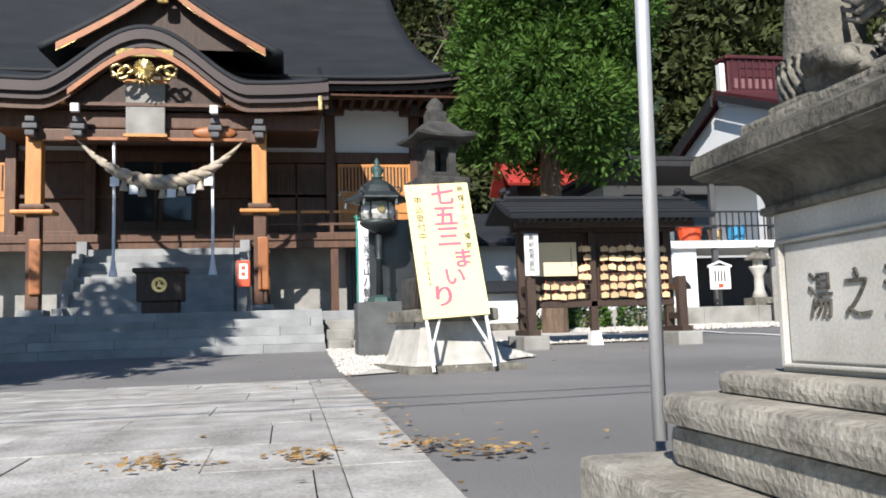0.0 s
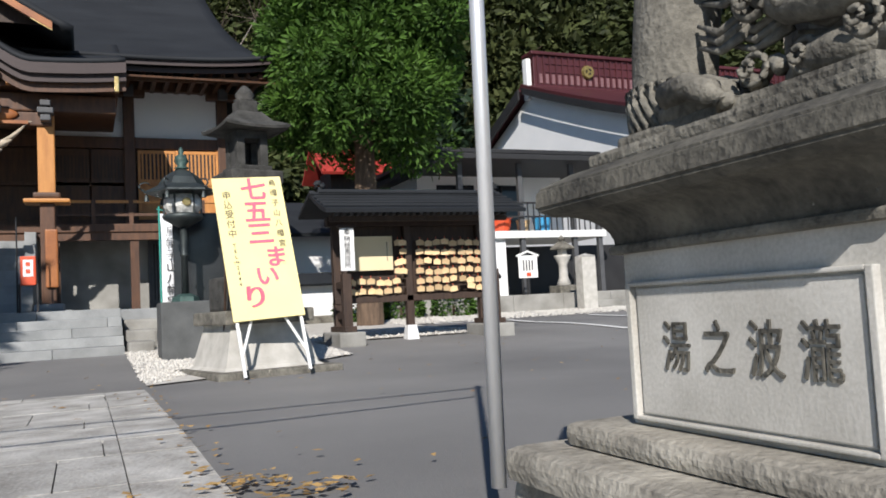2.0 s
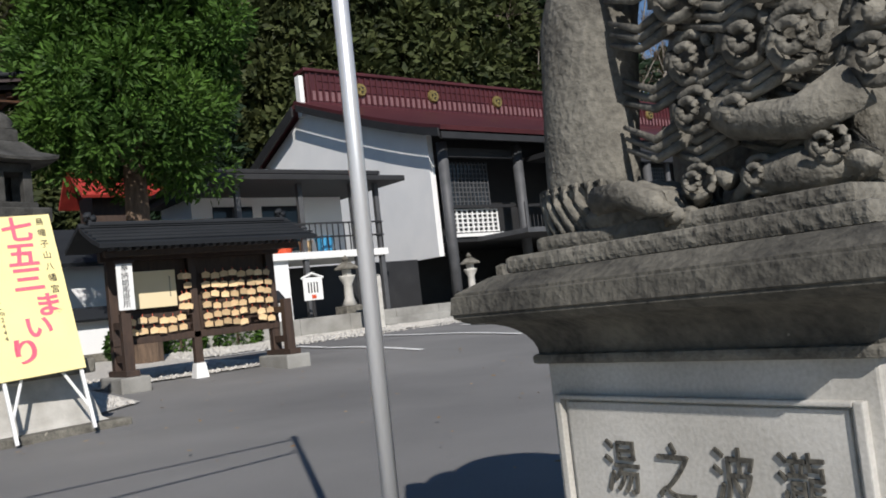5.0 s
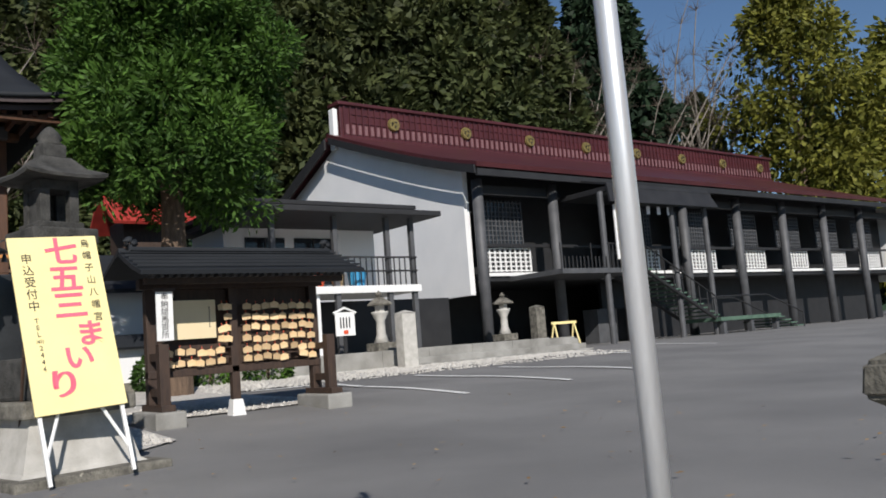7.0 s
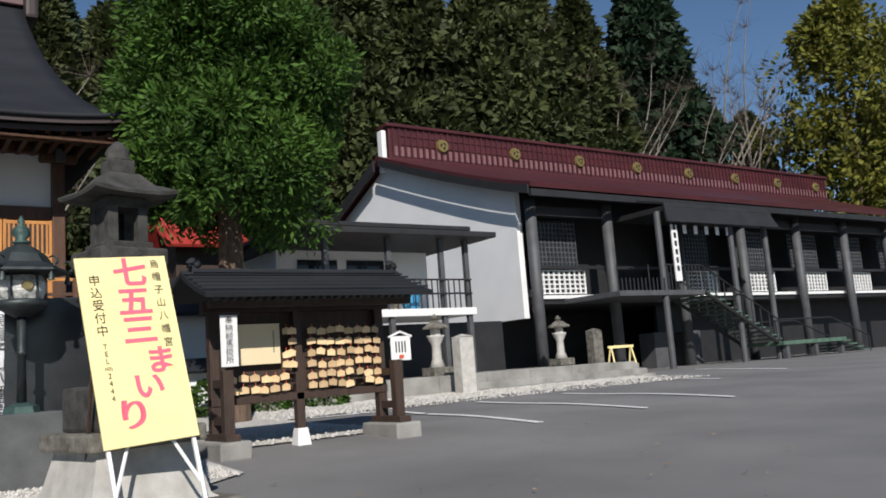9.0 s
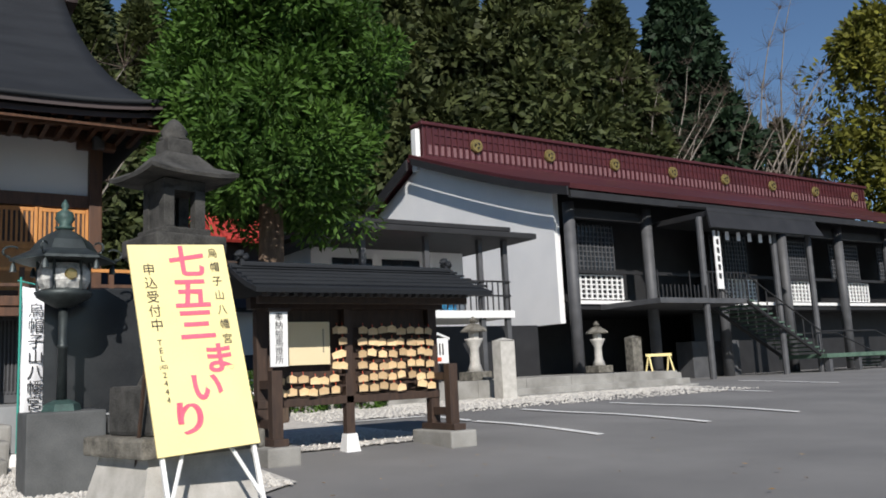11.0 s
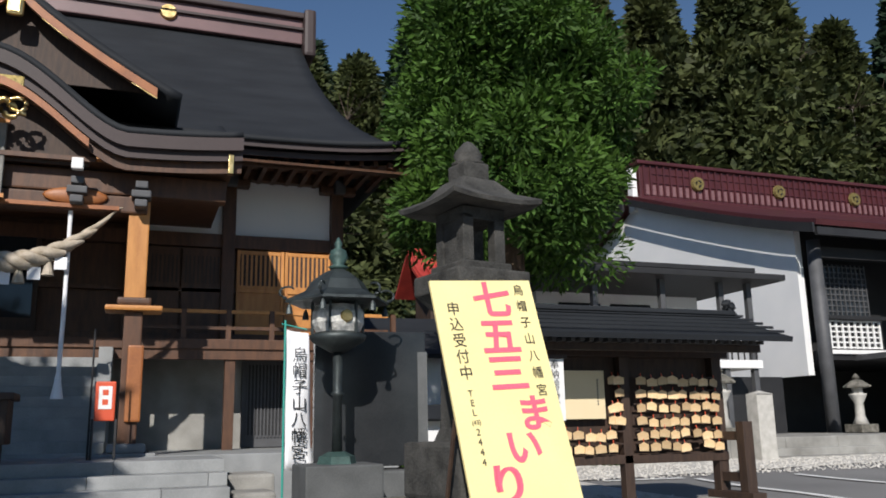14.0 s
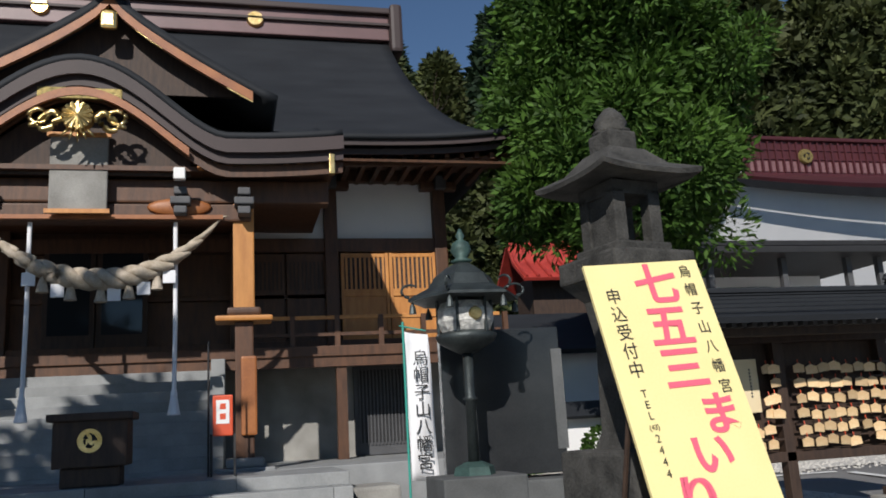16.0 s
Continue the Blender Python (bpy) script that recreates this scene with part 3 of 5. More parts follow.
def lp(name, x0, x1, y0, y1, z0, z1, m, bev=0.0, label="", parent=None):
    ob = part(name, box(x0 - 26.8, x1 - 26.8, y0 - 30.4, y1 - 30.4, z0 - 0.2, z1 - 0.2, bev), m, lb, label)
    if parent:
        ob.parent = parent
    return ob


def lshape(name, bm, m, label="", smooth=False):
    bmesh.ops.translate(bm, verts=bm.verts[:], vec=(-26.8, -30.4, -0.2))
    return part(name, bm, m, lb, label, smooth)


def lroof(y):
    """Height of the long roof's upper face."""
    return 8.70 + 4.25 * ((y - 29.1) / 12.5) ** 1.12


WALLX = 25.85
gy = list(np.linspace(31.0, 41.6, 9)) + [48.0]
lshape("gable_wall", sheet([[(WALLX, y, 3.15), (WALLX, y, (lroof(y) - 0.12 if y < 42 else 10.2))] for y in gy], 0.3), PLASTER, "white plaster gable wall")
lshape("roof", sheet([[(x, y, lroof(y)) for x in np.linspace(24.95, 70, 10)] for y in np.linspace(29.2, 42, 12)], 0.22), BURG, "burgundy sheet-metal roof")
lshape("roof_back", sheet([[(x, y, 12.9 - 0.42 * (y - 42)) for x in (24.95, 70)] for y in (42, 52)], 0.22), BURG)
for k in range(14):
    y = 29.4 + 0.9 * k
    lshape("roof_seam", sheet([[(24.95, y, lroof(y) + 0.035), (70, y, lroof(y) + 0.035)], [(24.95, y + 0.07, lroof(y + 0.07) + 0.035), (70, y + 0.07, lroof(y + 0.07) + 0.035)]], 0.05), BURG)
lp("eave_board", 24.95, 70, 29.15, 29.3, 8.32, 8.62, DARKPAINT)
lshape("verge", sheet([[(24.89, y, lroof(y) - 0.32), (24.89, y, lroof(y) + 0.06)] for y in np.linspace(29.2, 41.5, 12)], 0.1), DARKPAINT)
lshape("rear_verge", sheet([[(24.89, 42 + t, 12.4 - 0.42 * t), (24.89, 42 + t, 13.0 - 0.42 * t)] for t in (0, 3, 7)], 0.12), DARKPAINT)
lp("gable_tip", 25.3, 25.6, 41.7, 42.2, 12.4, 14.8, PAINTW, 0.05, "white gable-end board")
lp("ridge_band", 25.7, 70, 41.6, 42.4, 12.75, 15.0, BURG, 0.03, "tall burgundy ribbed ridge band")
lp("ridge_cap", 25.5, 70.1, 41.4, 42.6, 15.0, 15.2, BURG, 0.05)
lp("ridge_lower", 25.6, 70, 41.45, 41.6, 12.7, 13.25, BURG, 0.04)
for z in (14.0, 14.5):
    lp("ridge_line", 26.5, 70, 41.54, 41.6, z, z + 0.07, BURG)
bb = bmesh.new()
for x in np.arange(25.9, 69.9, 0.42):
    box(x, x + 0.09, 41.5, 41.6, 13.3, 14.95, bm=bb)
tagged(lshape("ridge_ribs", bb, BURG), kind="stuff")
bb = bmesh.new()
for x in np.arange(26.05, 69.9, 0.42):
    box(x, x + 0.2, 41.56, 41.6, 13.35, 13.9, bm=bb)
tagged(lshape("ridge_fretwork", bb, mat("faded_pink_sheet", (0.21, 0.11, 0.115), (0.14, 0.07, 0.072), rough=0.5)), kind="stuff")
for k in range(8):
    x = 29.3 + 5.55 * k
    b = bmesh.new()
    bmesh.ops.create_cone(b, cap_ends=True, segments=20, radius1=0.42, radius2=0.36, depth=0.14, matrix=pose(x, 41.42, 14.15, 90))
    lshape("crest", b, GILT, "round gilt crest")
    b = bmesh.new()
    for j in range(3):
        a = j * math.tau / 3 + 0.5
        tube([(x + 0.16 * math.cos(a + t), 41.34, 14.15 + 0.16 * math.sin(a + t)) for t in np.linspace(0, 1.2, 5)], 0.07, 0.02, 6, b)
    lshape("crest_mark", b, INK)
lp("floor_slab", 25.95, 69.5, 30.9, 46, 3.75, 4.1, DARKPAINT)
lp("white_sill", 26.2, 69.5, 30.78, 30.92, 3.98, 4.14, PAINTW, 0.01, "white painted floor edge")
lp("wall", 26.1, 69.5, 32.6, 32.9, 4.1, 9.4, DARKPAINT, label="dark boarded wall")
# near-black sheet: shade below the raised floor given as colour
lp("undercroft_shade_back", 26.1, 69.5, 37, 37.2, 0.2, 3.75, DARKPAINT)
lp("end_wall", 69.2, 69.5, 30.6, 46, 3.2, 9.0, PLASTER)
lp("lintel", 25.95, 69.5, 30.5, 30.8, 7.75, 8.2, DARKPAINT)
lp("mid_rail", 26.2, 69.5, 30.7, 30.8, 5.35, 5.5, DARKPAINT)
cols = (25.9, 30.7, 35.7, 41.0, 46.3, 51.4, 56.5, 61.6, 66.7)
for x in cols:
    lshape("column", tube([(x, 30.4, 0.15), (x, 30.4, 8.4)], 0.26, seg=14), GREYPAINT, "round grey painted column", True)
for a, c in zip(cols, cols[1:]):
    if 30 < a < 35:
        continue
    w = 2.9 if c - a > 4 else 2.0
    x0 = a + 0.62
    t = lp("lattice_window", x0, x0 + w, 31.0, 31.05, 4.2, 5.32, DARKPAINT, label="white lattice window panel")
    for k in range(10):
        x = x0 + w * k / 9
        lp("lattice_bar", x - 0.035, x + 0.035, 30.93, 31.0, 4.2, 5.32, PAINTW, parent=t)
    for k in range(6):
        z = 4.22 + 0.21 * k
        lp("lattice_bar", x0 - 0.05, x0 + w + 0.05, 30.94, 31.0, z, z + 0.055, PAINTW, parent=t)
    u = lp("upper_lattice", x0, x0 + w, 31.4, 31.44, 5.5, 7.7, GLASS, label="dark grey lattice screen")
    for k in range(13):
        x = x0 + w * k / 12
        lp("lattice_bar", x - 0.025, x + 0.025, 31.34, 31.4, 5.5, 7.7, GREYPAINT, parent=u)
    for k in range(10):
        lp("lattice_bar", x0, x0 + w, 31.345, 31.395, 5.5 + 0.23 * k, 5.55 + 0.23 * k, GREYPAINT, parent=u)
# porch, deck and green stair
lp("canopy", 31.2, 39.2, 27.2, 30.4, 7.55, 7.8, DARKPAINT, 0.02)
lshape("canopy_fascia", sheet([[(30.9, 26.9, 7.0), (39.3, 26.9, 7.0)], [(31.2, 27.3, 7.95), (39.0, 27.3, 7.95)], [(31.6, 29.5, 8.5), (38.7, 29.5, 8.5)]], 0.1), DARKPAINT, "dark metal canopy")
for x in (31.0, 36.2, 39.0):
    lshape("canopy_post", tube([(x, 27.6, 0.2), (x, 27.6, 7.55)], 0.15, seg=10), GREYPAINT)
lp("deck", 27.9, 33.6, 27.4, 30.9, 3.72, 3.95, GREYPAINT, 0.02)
bb = bmesh.new()
for k in range(24):
    x = 27.9 + 5.7 * k / 23
    tube([(x, 27.45, 3.95), (x, 27.45, 5.1 if k % 8 == 0 or x > 31 else 4.5)], 0.028, seg=6, bm=bb)
tube([(31, 27.45, 5.1), (33.6, 27.45, 5.1)], 0.035, seg=6, bm=bb)
tagged(lshape("deck_railing", bb, DARKPAINT), kind="stuff")
lp("hanging_sign", 31.6, 32.0, 27.35, 27.42, 4.35, 6.95, PAINTW, 0.01, "tall white hanging sign")
for k in range(6):
    lp("sign_mark", 31.72, 31.88, 27.34, 27.352, 4.8 + 0.38 * k, 5.05 + 0.38 * k, INK)
for k in range(5):
    lp("paper_streamer", 32.7 + 0.8 * k, 32.95 + 0.8 * k, 27.58, 27.6, 6.6, 7.0, CLOTH)
for k in range(13):
    x, z = 33.6 + 0.42 * k, 3.9 - 0.2 * k
    lp("tread", x, x + 0.46, 27.4, 29.4, z - 0.07, z, GREENPAINT, 0.01, "green painted stair tread")
lp("landing", 38.6, 44.2, 27.0, 29.6, 1.12, 1.32, GREENPAINT, 0.02, "green painted stair landing")
for x in (38.9, 41.4, 43.8):
    lp("landing_leg", x, x + 0.25, 27.1, 27.35, 0.2, 1.12, GREYPAINT)
for k in range(6):
    x, z = 43.6 + 0.6 * k, 1.15 - 0.18 * k
    lp("tread", x, x + 0.64, 26.8, 29.4, z - 0.07, z, GREENPAINT, 0.01)
for y in (27.35, 29.45):
    lshape("stringer", tube([(33.5, y, 3.8), (38.9, y, 1.15)], 0.09, seg=6), DARKPAINT)
    lshape("handrail", tube([(33.5, y, 5.05), (38.9, y, 2.4), (43.6, y, 2.4), (47.1, y, 1.3)], 0.04, seg=6), DARKPAINT)
    for t in np.linspace(0, 1, 9):
        lshape("baluster", tube([(33.6 + 5.2 * t, y, 3.8 - 2.6 * t), (33.6 + 5.2 * t, y, 4.95 - 2.6 * t)], 0.03, seg=6), DARKPAINT)
    lshape("baluster", tube([(47.1, y, 0.2), (47.1, y, 1.3)], 0.035, seg=6), DARKPAINT)
for x, w in ((33.4, 1.4), (36.0, 0.9)):
    lp("store_box", x, x + w, 30.6, 31.6, 0.2, 2.2, GREYPAINT, 0.03, "grey store box under the building")
# second near-black sheet behind the columns, painting the undercroft's shade
lp("undercroft_shade_sheet", 36.5, 69, 33.0, 33.2, 0.2, 3.75, DARKPAINT)

# ---- annex beside the white gable ----
an = thing("annex", (17.25, 27, 0.68), "small white annex with balcony and flat dark roof", "building")


def ap(name, x0, x1, y0, y1, z0, z1, m, bev=0.0, label=""):
    return part(name, box(x0 - 18, x1 - 18, y0 - 27, y1 - 27, z0 - 0.6, z1 - 0.6, bev), m, an, label)


ap("roof", 13.6, 21.2, 26.2, 33, 5.75, 5.95, DARKPAINT, 0.03)
ap("roof_edge", 13.4, 20.2, 26.4, 33, 6.0, 6.15, DARKPAINT, 0.02)
ap("balcony_floor", 14.0, 20.5, 26.8, 30, 3.0, 3.26, PAINTW, 0.02, "white balcony floor edge")
ap("wall", 14.2, 20.6, 30.0, 33, 3.26, 5.75, PLASTER, label="white annex wall")
ap("base_wall", 14.2, 16.3, 27.0, 33, 0.6, 3.0, PLASTER)
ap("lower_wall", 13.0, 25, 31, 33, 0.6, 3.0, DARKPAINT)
for x0 in (15.0, 17.0):
    ap("window_opening", x0, x0 + 1.6, 29.96, 30.0, 3.6, 5.4, GLASS, label="dark window")
    ap("window_frame", x0 + 0.77, x0 + 0.83, 29.93, 29.96, 3.6, 5.4, DARKPAINT)
for x in (14.6, 17.0, 19.2, 20.3):
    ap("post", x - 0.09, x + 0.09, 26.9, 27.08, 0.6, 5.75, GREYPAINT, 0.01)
for z in (3.75, 4.25):
    ap("rail", 14.2, 20.4, 26.84, 26.9, z, z + 0.06, DARKPAINT)
for x in np.arange(17.2, 20.4, 0.24):
    ap("baluster", x, x + 0.035, 26.85, 26.89, 3.26, 4.25, DARKPAINT)
for x, w, z, m in ((16.4, 0.9, 0.5, REDP), (17.4, 0.5, 0.4, PALEWOOD), (18.2, 0.7, 0.55, BLUEP)):
    t = thing("storage_tub", (x - 0.75, 27.6, 3.34), "coloured plastic tub on the white balcony", "tub", "balcony tubs")
    part("tub_body", lathe([(w * 0.4, 0), (w * 0.5, z)], 12), m, t)
    part("tub_rim", lathe([(w * 0.5, z), (w * 0.55, z + 0.02), (w * 0.55, z + 0.06), (w * 0.48, z + 0.06)], 12), m, t)

# terrace wall in front of it
tw = thing("terrace_wall", (19, 24.3, 0.46), "low weathered concrete terrace wall", "wall", kind="structure")
for k in range(7):
    x0 = 10.5 + 1.85 * k
    part("wall_block", box(x0 - 19, x0 + 1.84 - 19, -0.2, 0.2, -0.2, 0.55, 0.02), CONCRETE, tw)
for k in range(3):
    part("terrace_step", box(4.6 - 6.5, 6.2, -0.75 + 0.38 * k, 0.2, -0.2 + 0.13 * k, 0.05 + 0.2 * k, 0.02), CONCRETE, tw)
part("terrace_fill", box(-9, 6.2, 0.2, 12, -0.2, 0.52), CONCRETE, tw, "grey terrace surface")

# ---- guardian pedestal ----
ped = thing("statue_pedestal", (3.5, 2.0, -0.1), "weathered stone pedestal with carved inscription and moulded cap", "pedestal")


NEAR = Matrix.Translation((1.68, 0.645, 0.87)) @ Matrix.Scale(1.08, 4) @ Matrix.Translation((-1.74, -0.81, -0.98))
ped.matrix_world = NEAR @ Matrix.Translation((0, 2.345, 0.012)) @ Matrix.Diagonal((1, 0.95, 1, 1)) @ Matrix.Translation((0, -2.345, 0)) @ ped.matrix_world


def pp(name, x0, x1, y0, y1, z0, z1, m, bev=0.0, label=""):
    return part(name, box(x0 - 3.5, x1 - 3.5, y0 - 2, y1 - 2, z0 + 0.1, z1 + 0.1, bev), m, ped, label)


pp("base_course", 2.52, 4.8, 1.02, 2.95, -0.75, 0.30, PLINTHSTONE, 0.03)
pp("plinth_step", 2.70, 4.6, 1.25, 2.66, 0.30, 0.42, PLINTHSTONE, 0.04)
pp("plinth", 2.66, 4.64, 1.30, 2.62, 0.42, 0.51, PLINTHSTONE, 0.035)
pp("plinth_top", 2.78, 4.5, 1.44, 2.5, 0.51, 0.57, PLINTHSTONE, 0.025)
pp("shaft", 2.89, 4.4, 1.573, 2.345, 0.57, 0.985, GRANITE, 0.006, "pale granite block with sunk panels")
pp("panel", 2.882, 2.89, 1.63, 2.29, 0.60, 0.89, GRANITE, 0.0035)
for y0, y1, z0, z1 in ((1.60, 1.618, 0.585, 0.905), (2.302, 2.32, 0.585, 0.905), (1.618, 2.302, 0.585, 0.594), (1.618, 2.302, 0.896, 0.905)):
    pp("moulding", 2.872, 2.892, y0, y1, z0, z1, GRANITE, 0.003)
for x0, x1, z0, z1 in ((2.98, 2.995, 0.6, 0.9), (4.295, 4.31, 0.6, 0.9), (2.995, 4.295, 0.6, 0.612), (2.995, 4.295, 0.888, 0.9)):
    pp("moulding", x0, x1, 1.563, 1.573, z0, z1, GRANITE, 0.003)
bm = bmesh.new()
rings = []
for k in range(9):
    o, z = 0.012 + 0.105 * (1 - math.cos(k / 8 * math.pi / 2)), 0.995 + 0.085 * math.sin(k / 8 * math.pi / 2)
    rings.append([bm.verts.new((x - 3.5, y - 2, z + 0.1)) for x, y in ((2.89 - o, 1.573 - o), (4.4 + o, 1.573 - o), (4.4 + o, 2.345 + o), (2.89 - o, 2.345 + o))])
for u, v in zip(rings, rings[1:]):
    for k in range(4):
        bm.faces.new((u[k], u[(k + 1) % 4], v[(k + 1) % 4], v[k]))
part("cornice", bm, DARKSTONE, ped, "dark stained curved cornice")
pp("fillet", 2.865, 4.425, 1.548, 2.37, 0.975, 0.997, OLDSTONE, 0.008)
bm = bmesh.new()
prof = ((0.125, 1.08), (0.155, 1.10), (0.15, 1.15), (0.08, 1.185))
rings = []
for o, z in prof:
    rings.append([bm.verts.new((x - 3.5, y - 2, z + 0.1)) for x, y in ((2.89 - o, 1.573 - o), (4.4 + o, 1.573 - o), (4.4 + o, 2.345 + o), (2.89 - o, 2.345 + o))])
for u, v in zip(rings, rings[1:]):
    for k in range(4):
        bm.faces.new((u[k], u[(k + 1) % 4], v[(k + 1) % 4], v[k]))
bm.faces.new(rings[0][::-1])
bm.faces.new(rings[-1])
bmesh.ops.bevel(bm, geom=bm.edges[:], offset=0.006, segments=2, affect="EDGES")
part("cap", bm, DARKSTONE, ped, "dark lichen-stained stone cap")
pp("cap_step", 2.84, 4.45, 1.52, 2.4, 1.185, 1.225, OLDSTONE, 0.012)
pp("cap_top", 2.89, 4.4, 1.57, 2.34, 1.225, 1.26, OLDSTONE, 0.012)
# letters lie on the face; darker stone colour paints the shade of cut strokes
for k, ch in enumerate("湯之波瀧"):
    text(ch, 0.108, Matrix.Translation((2.8795 - 3.5, 2.145 - 0.138 * k - 2, 0.75 + 0.1)) @ Euler((radians(90), 0, radians(-90))).to_matrix().to_4x4() @ Matrix.Diagonal((0.92, 1.12, 1, 1)), DARKSTONE, ped, 0.003, name="stroke_shade_character")
for k, ch in enumerate("新"):
    text(ch, 0.13, Matrix.Translation((3.14 + 0.2 * k - 3.5, 1.5705 - 2, 0.76 + 0.1)) @ Euler((radians(90), 0, 0)).to_matrix().to_4x4(), OLDSTONE, ped, 0.002, name="stroke_shade_character")


def blob(bm, c, r, seg=14):
    bmesh.ops.create_uvsphere(bm, u_segments=seg, v_segments=seg // 2 + 2, radius=1, matrix=Matrix.Translation(c) @ Matrix.Diagonal((*r, 1)))


def curl(bm, c, r, axis_x=-1):
    """A spiral lock of the carved mane, facing west."""
    tube([(c[0] + 0.012 * t * axis_x * 0.3, c[1] + r * (1 - t / 15) * math.cos(t), c[2] + r * (1 - t / 15) * math.sin(t)) for t in np.linspace(0, 13, 46)], r * 0.21, r * 0.14, 8, bm)


bm = bmesh.new()
# far and near fore legs, paws with toes, chest, belly, haunch, mane
for dx in (0.0, 0.5):
    leg = tube([(2.99 + dx, 2.25, 1.24), (2.985 + dx, 2.25, 1.29), (2.99 + dx, 2.25, 1.36), (3.0 + dx, 2.25, 1.46), (3.02 + dx, 2.25, 1.6), (3.04 + dx, 2.25, 1.75), (3.1 + dx, 2.22, 2.0)], 0.078, 0.092, 22)
    for v in leg.verts:
        v.co.y = 2.235 + (v.co.y - 2.25) * (1.45 if v.co.z < 1.8 else 1.2)
        v.co.z = v.co.z if v.co.z > 1.26 else 1.255
    join(bm, leg)
    # heel tuft of long carved hairs sweeping forward
    for k in range(9):
        a = 0.5 + 0.26 * k
        tube([(2.99 + dx - 0.088 * math.sin(a + 0.45 * t), 2.245 + 0.118 * math.cos(a + 0.45 * t), 1.375 - 0.105 * t ** 0.7) for t in np.linspace(0, 1, 6)], 0.012, 0.007, 6, bm)
    blob(bm, (2.965 + dx, 2.10, 1.29), (0.085, 0.14, 0.048), 18)
    for k in range(4):
        x = 2.885 + dx + 0.05 * k
        tube([(x + 0.01, 2.14, 1.325), (x - 0.004, 2.06, 1.325), (x - 0.008, 1.985, 1.295), (x, 1.955, 1.262)], 0.034, 0.024, 10, bm)
        blob(bm, (x, 1.955, 1.268), (0.016, 0.026, 0.018), 8)
blob(bm, (3.62, 1.98, 1.95), (0.42, 0.34, 0.3), 24)
blob(bm, (3.98, 1.95, 1.62), (0.36, 0.34, 0.42), 24)
blob(bm, (3.16, 1.78, 2.05), (0.24, 0.27, 0.32), 24)
blob(bm, (3.18, 1.74, 1.62), (0.16, 0.17, 0.3), 20)
tube([(3.2, 1.70, 1.6), (3.14, 1.64, 1.42), (3.0, 1.66, 1.3)], 0.12, 0.07, 14, bm)
random.seed(8)
blob(bm, (3.6, 2.02, 1.5), (0.3, 0.24, 0.34), 20)
for k in range(24):
    y = 1.58 + 0.115 * (k % 4) + random.uniform(-0.03, 0.03)
    z = 1.44 + 0.115 * (k // 4) + random.uniform(-0.03, 0.03)
    x = 2.98 - 0.06 * math.cos((y - 1.75) * 4) + 0.06 * random.random()
    curl(bm, (x, y, z), random.uniform(0.045, 0.068))
    for j in range(3):
        tube([(x + 0.02, y + 0.03, z - 0.02 * j), (x - 0.005, y + 0.10, z - 0.03 - 0.02 * j), (x + 0.03, y + 0.20, z + 0.02 - 0.025 * j)], 0.014, 0.005, 7, bm)
tube([(2.95, 1.6, 1.44), (2.93, 1.7, 1.4), (2.94, 1.82, 1.42), (2.97, 1.94, 1.5)], 0.045, 0.03, 12, bm)
blob(bm, (3.0, 1.74, 1.31), (0.09, 0.12, 0.05), 16)
for k in range(7):
    y, z = 1.60 + 0.065 * k, 1.295 + 0.02 * math.sin(k * 1.9)
    tube([(2.95 + 0.01 * t, y + 0.035 * t, z + 0.02 * math.sin(t * 1.6)) for t in np.linspace(0, 3.5, 12)], 0.02, 0.008, 8, bm)
    if k % 2:
        curl(bm, (2.95, y, z + 0.03), 0.04)
for v in bm.verts:
    n = noise.noise(v.co * 9) * 0.006 + noise.noise(v.co * 34) * 0.003
    v.co += v.co.normalized() * n
lion = solo("guardian_lion_statue", bm, OLDSTONE, "weathered grey stone guardian lion on a pedestal", "statue", smooth=True)
lion.matrix_world = NEAR

# steel pole with two cords to its twin across the path
for px, py in ((2.83, 2.925), (-6.2, 3.2)):
    pl = thing("steel_pole", (px, py, 0.18 if px > 0 else -0.1), "shiny galvanised steel pole beside the pedestal", "pole", "steel poles")
    lx, ly = (0.030, 0.036) if px > 0 else (0, 0)
    part("shaft", tube([(0, 0, 0), (3.1 * lx, 3.1 * ly, 3.1)], 0.026, seg=20), STEEL, pl, smooth=True)
    part("cap", lathe([(0.035, 3.1), (0.035, 3.13), (0.01, 3.15)], 14, at=(3.1 * lx, 3.1 * ly)), STEEL, pl)
    part("cross_arm", tube([(3 * lx - 0.2, 3 * ly, 3.03), (3 * lx + 0.06, 3 * ly, 3.03)], 0.012), STEEL, pl)
for z, sag in ((3.2, 0.2), (2.75, 1.0)):
    solo("cord", tube([(2.87 - 9.07 * t, 3.03 + 0.13 * t, z - sag * t * (1 - t)) for t in np.linspace(0, 1, 14)], 0.018, seg=5), INK, "thin dark cord strung between two steel poles", "cord", "cords")

# ---- yellow notice board ----
up = Vector((-0.132, 0.56, 1.866)).normalized()
rt = Vector((0.998, 0.04, 0.0))
rt = (rt - up * rt.dot(up)).normalized()
fw = rt.cross(up)
M = Matrix.Translation((3.30, 10.945, 0.715)) @ Matrix((rt, up, fw)).transposed().to_4x4() @ Matrix.Diagonal((0.93, 1, 1, 1))
sb = new("notice_board")
sb.matrix_world = M
tagged(sb, "pale yellow lettered festival board leaning on white legs", "sign")
part("board", box(0, 0.98, 0, 1.96, -0.03, 0, 0.004), YELLOW, sb)
for x in (0.05, 0.93):
    part("leg", box(x - 0.02, x + 0.02, -0.7, 1.6, -0.075, -0.032, 0.004), PAINTW, sb, "white painted wooden leg")
down = M.to_3x3().inverted() @ Vector((0, 0, -1))
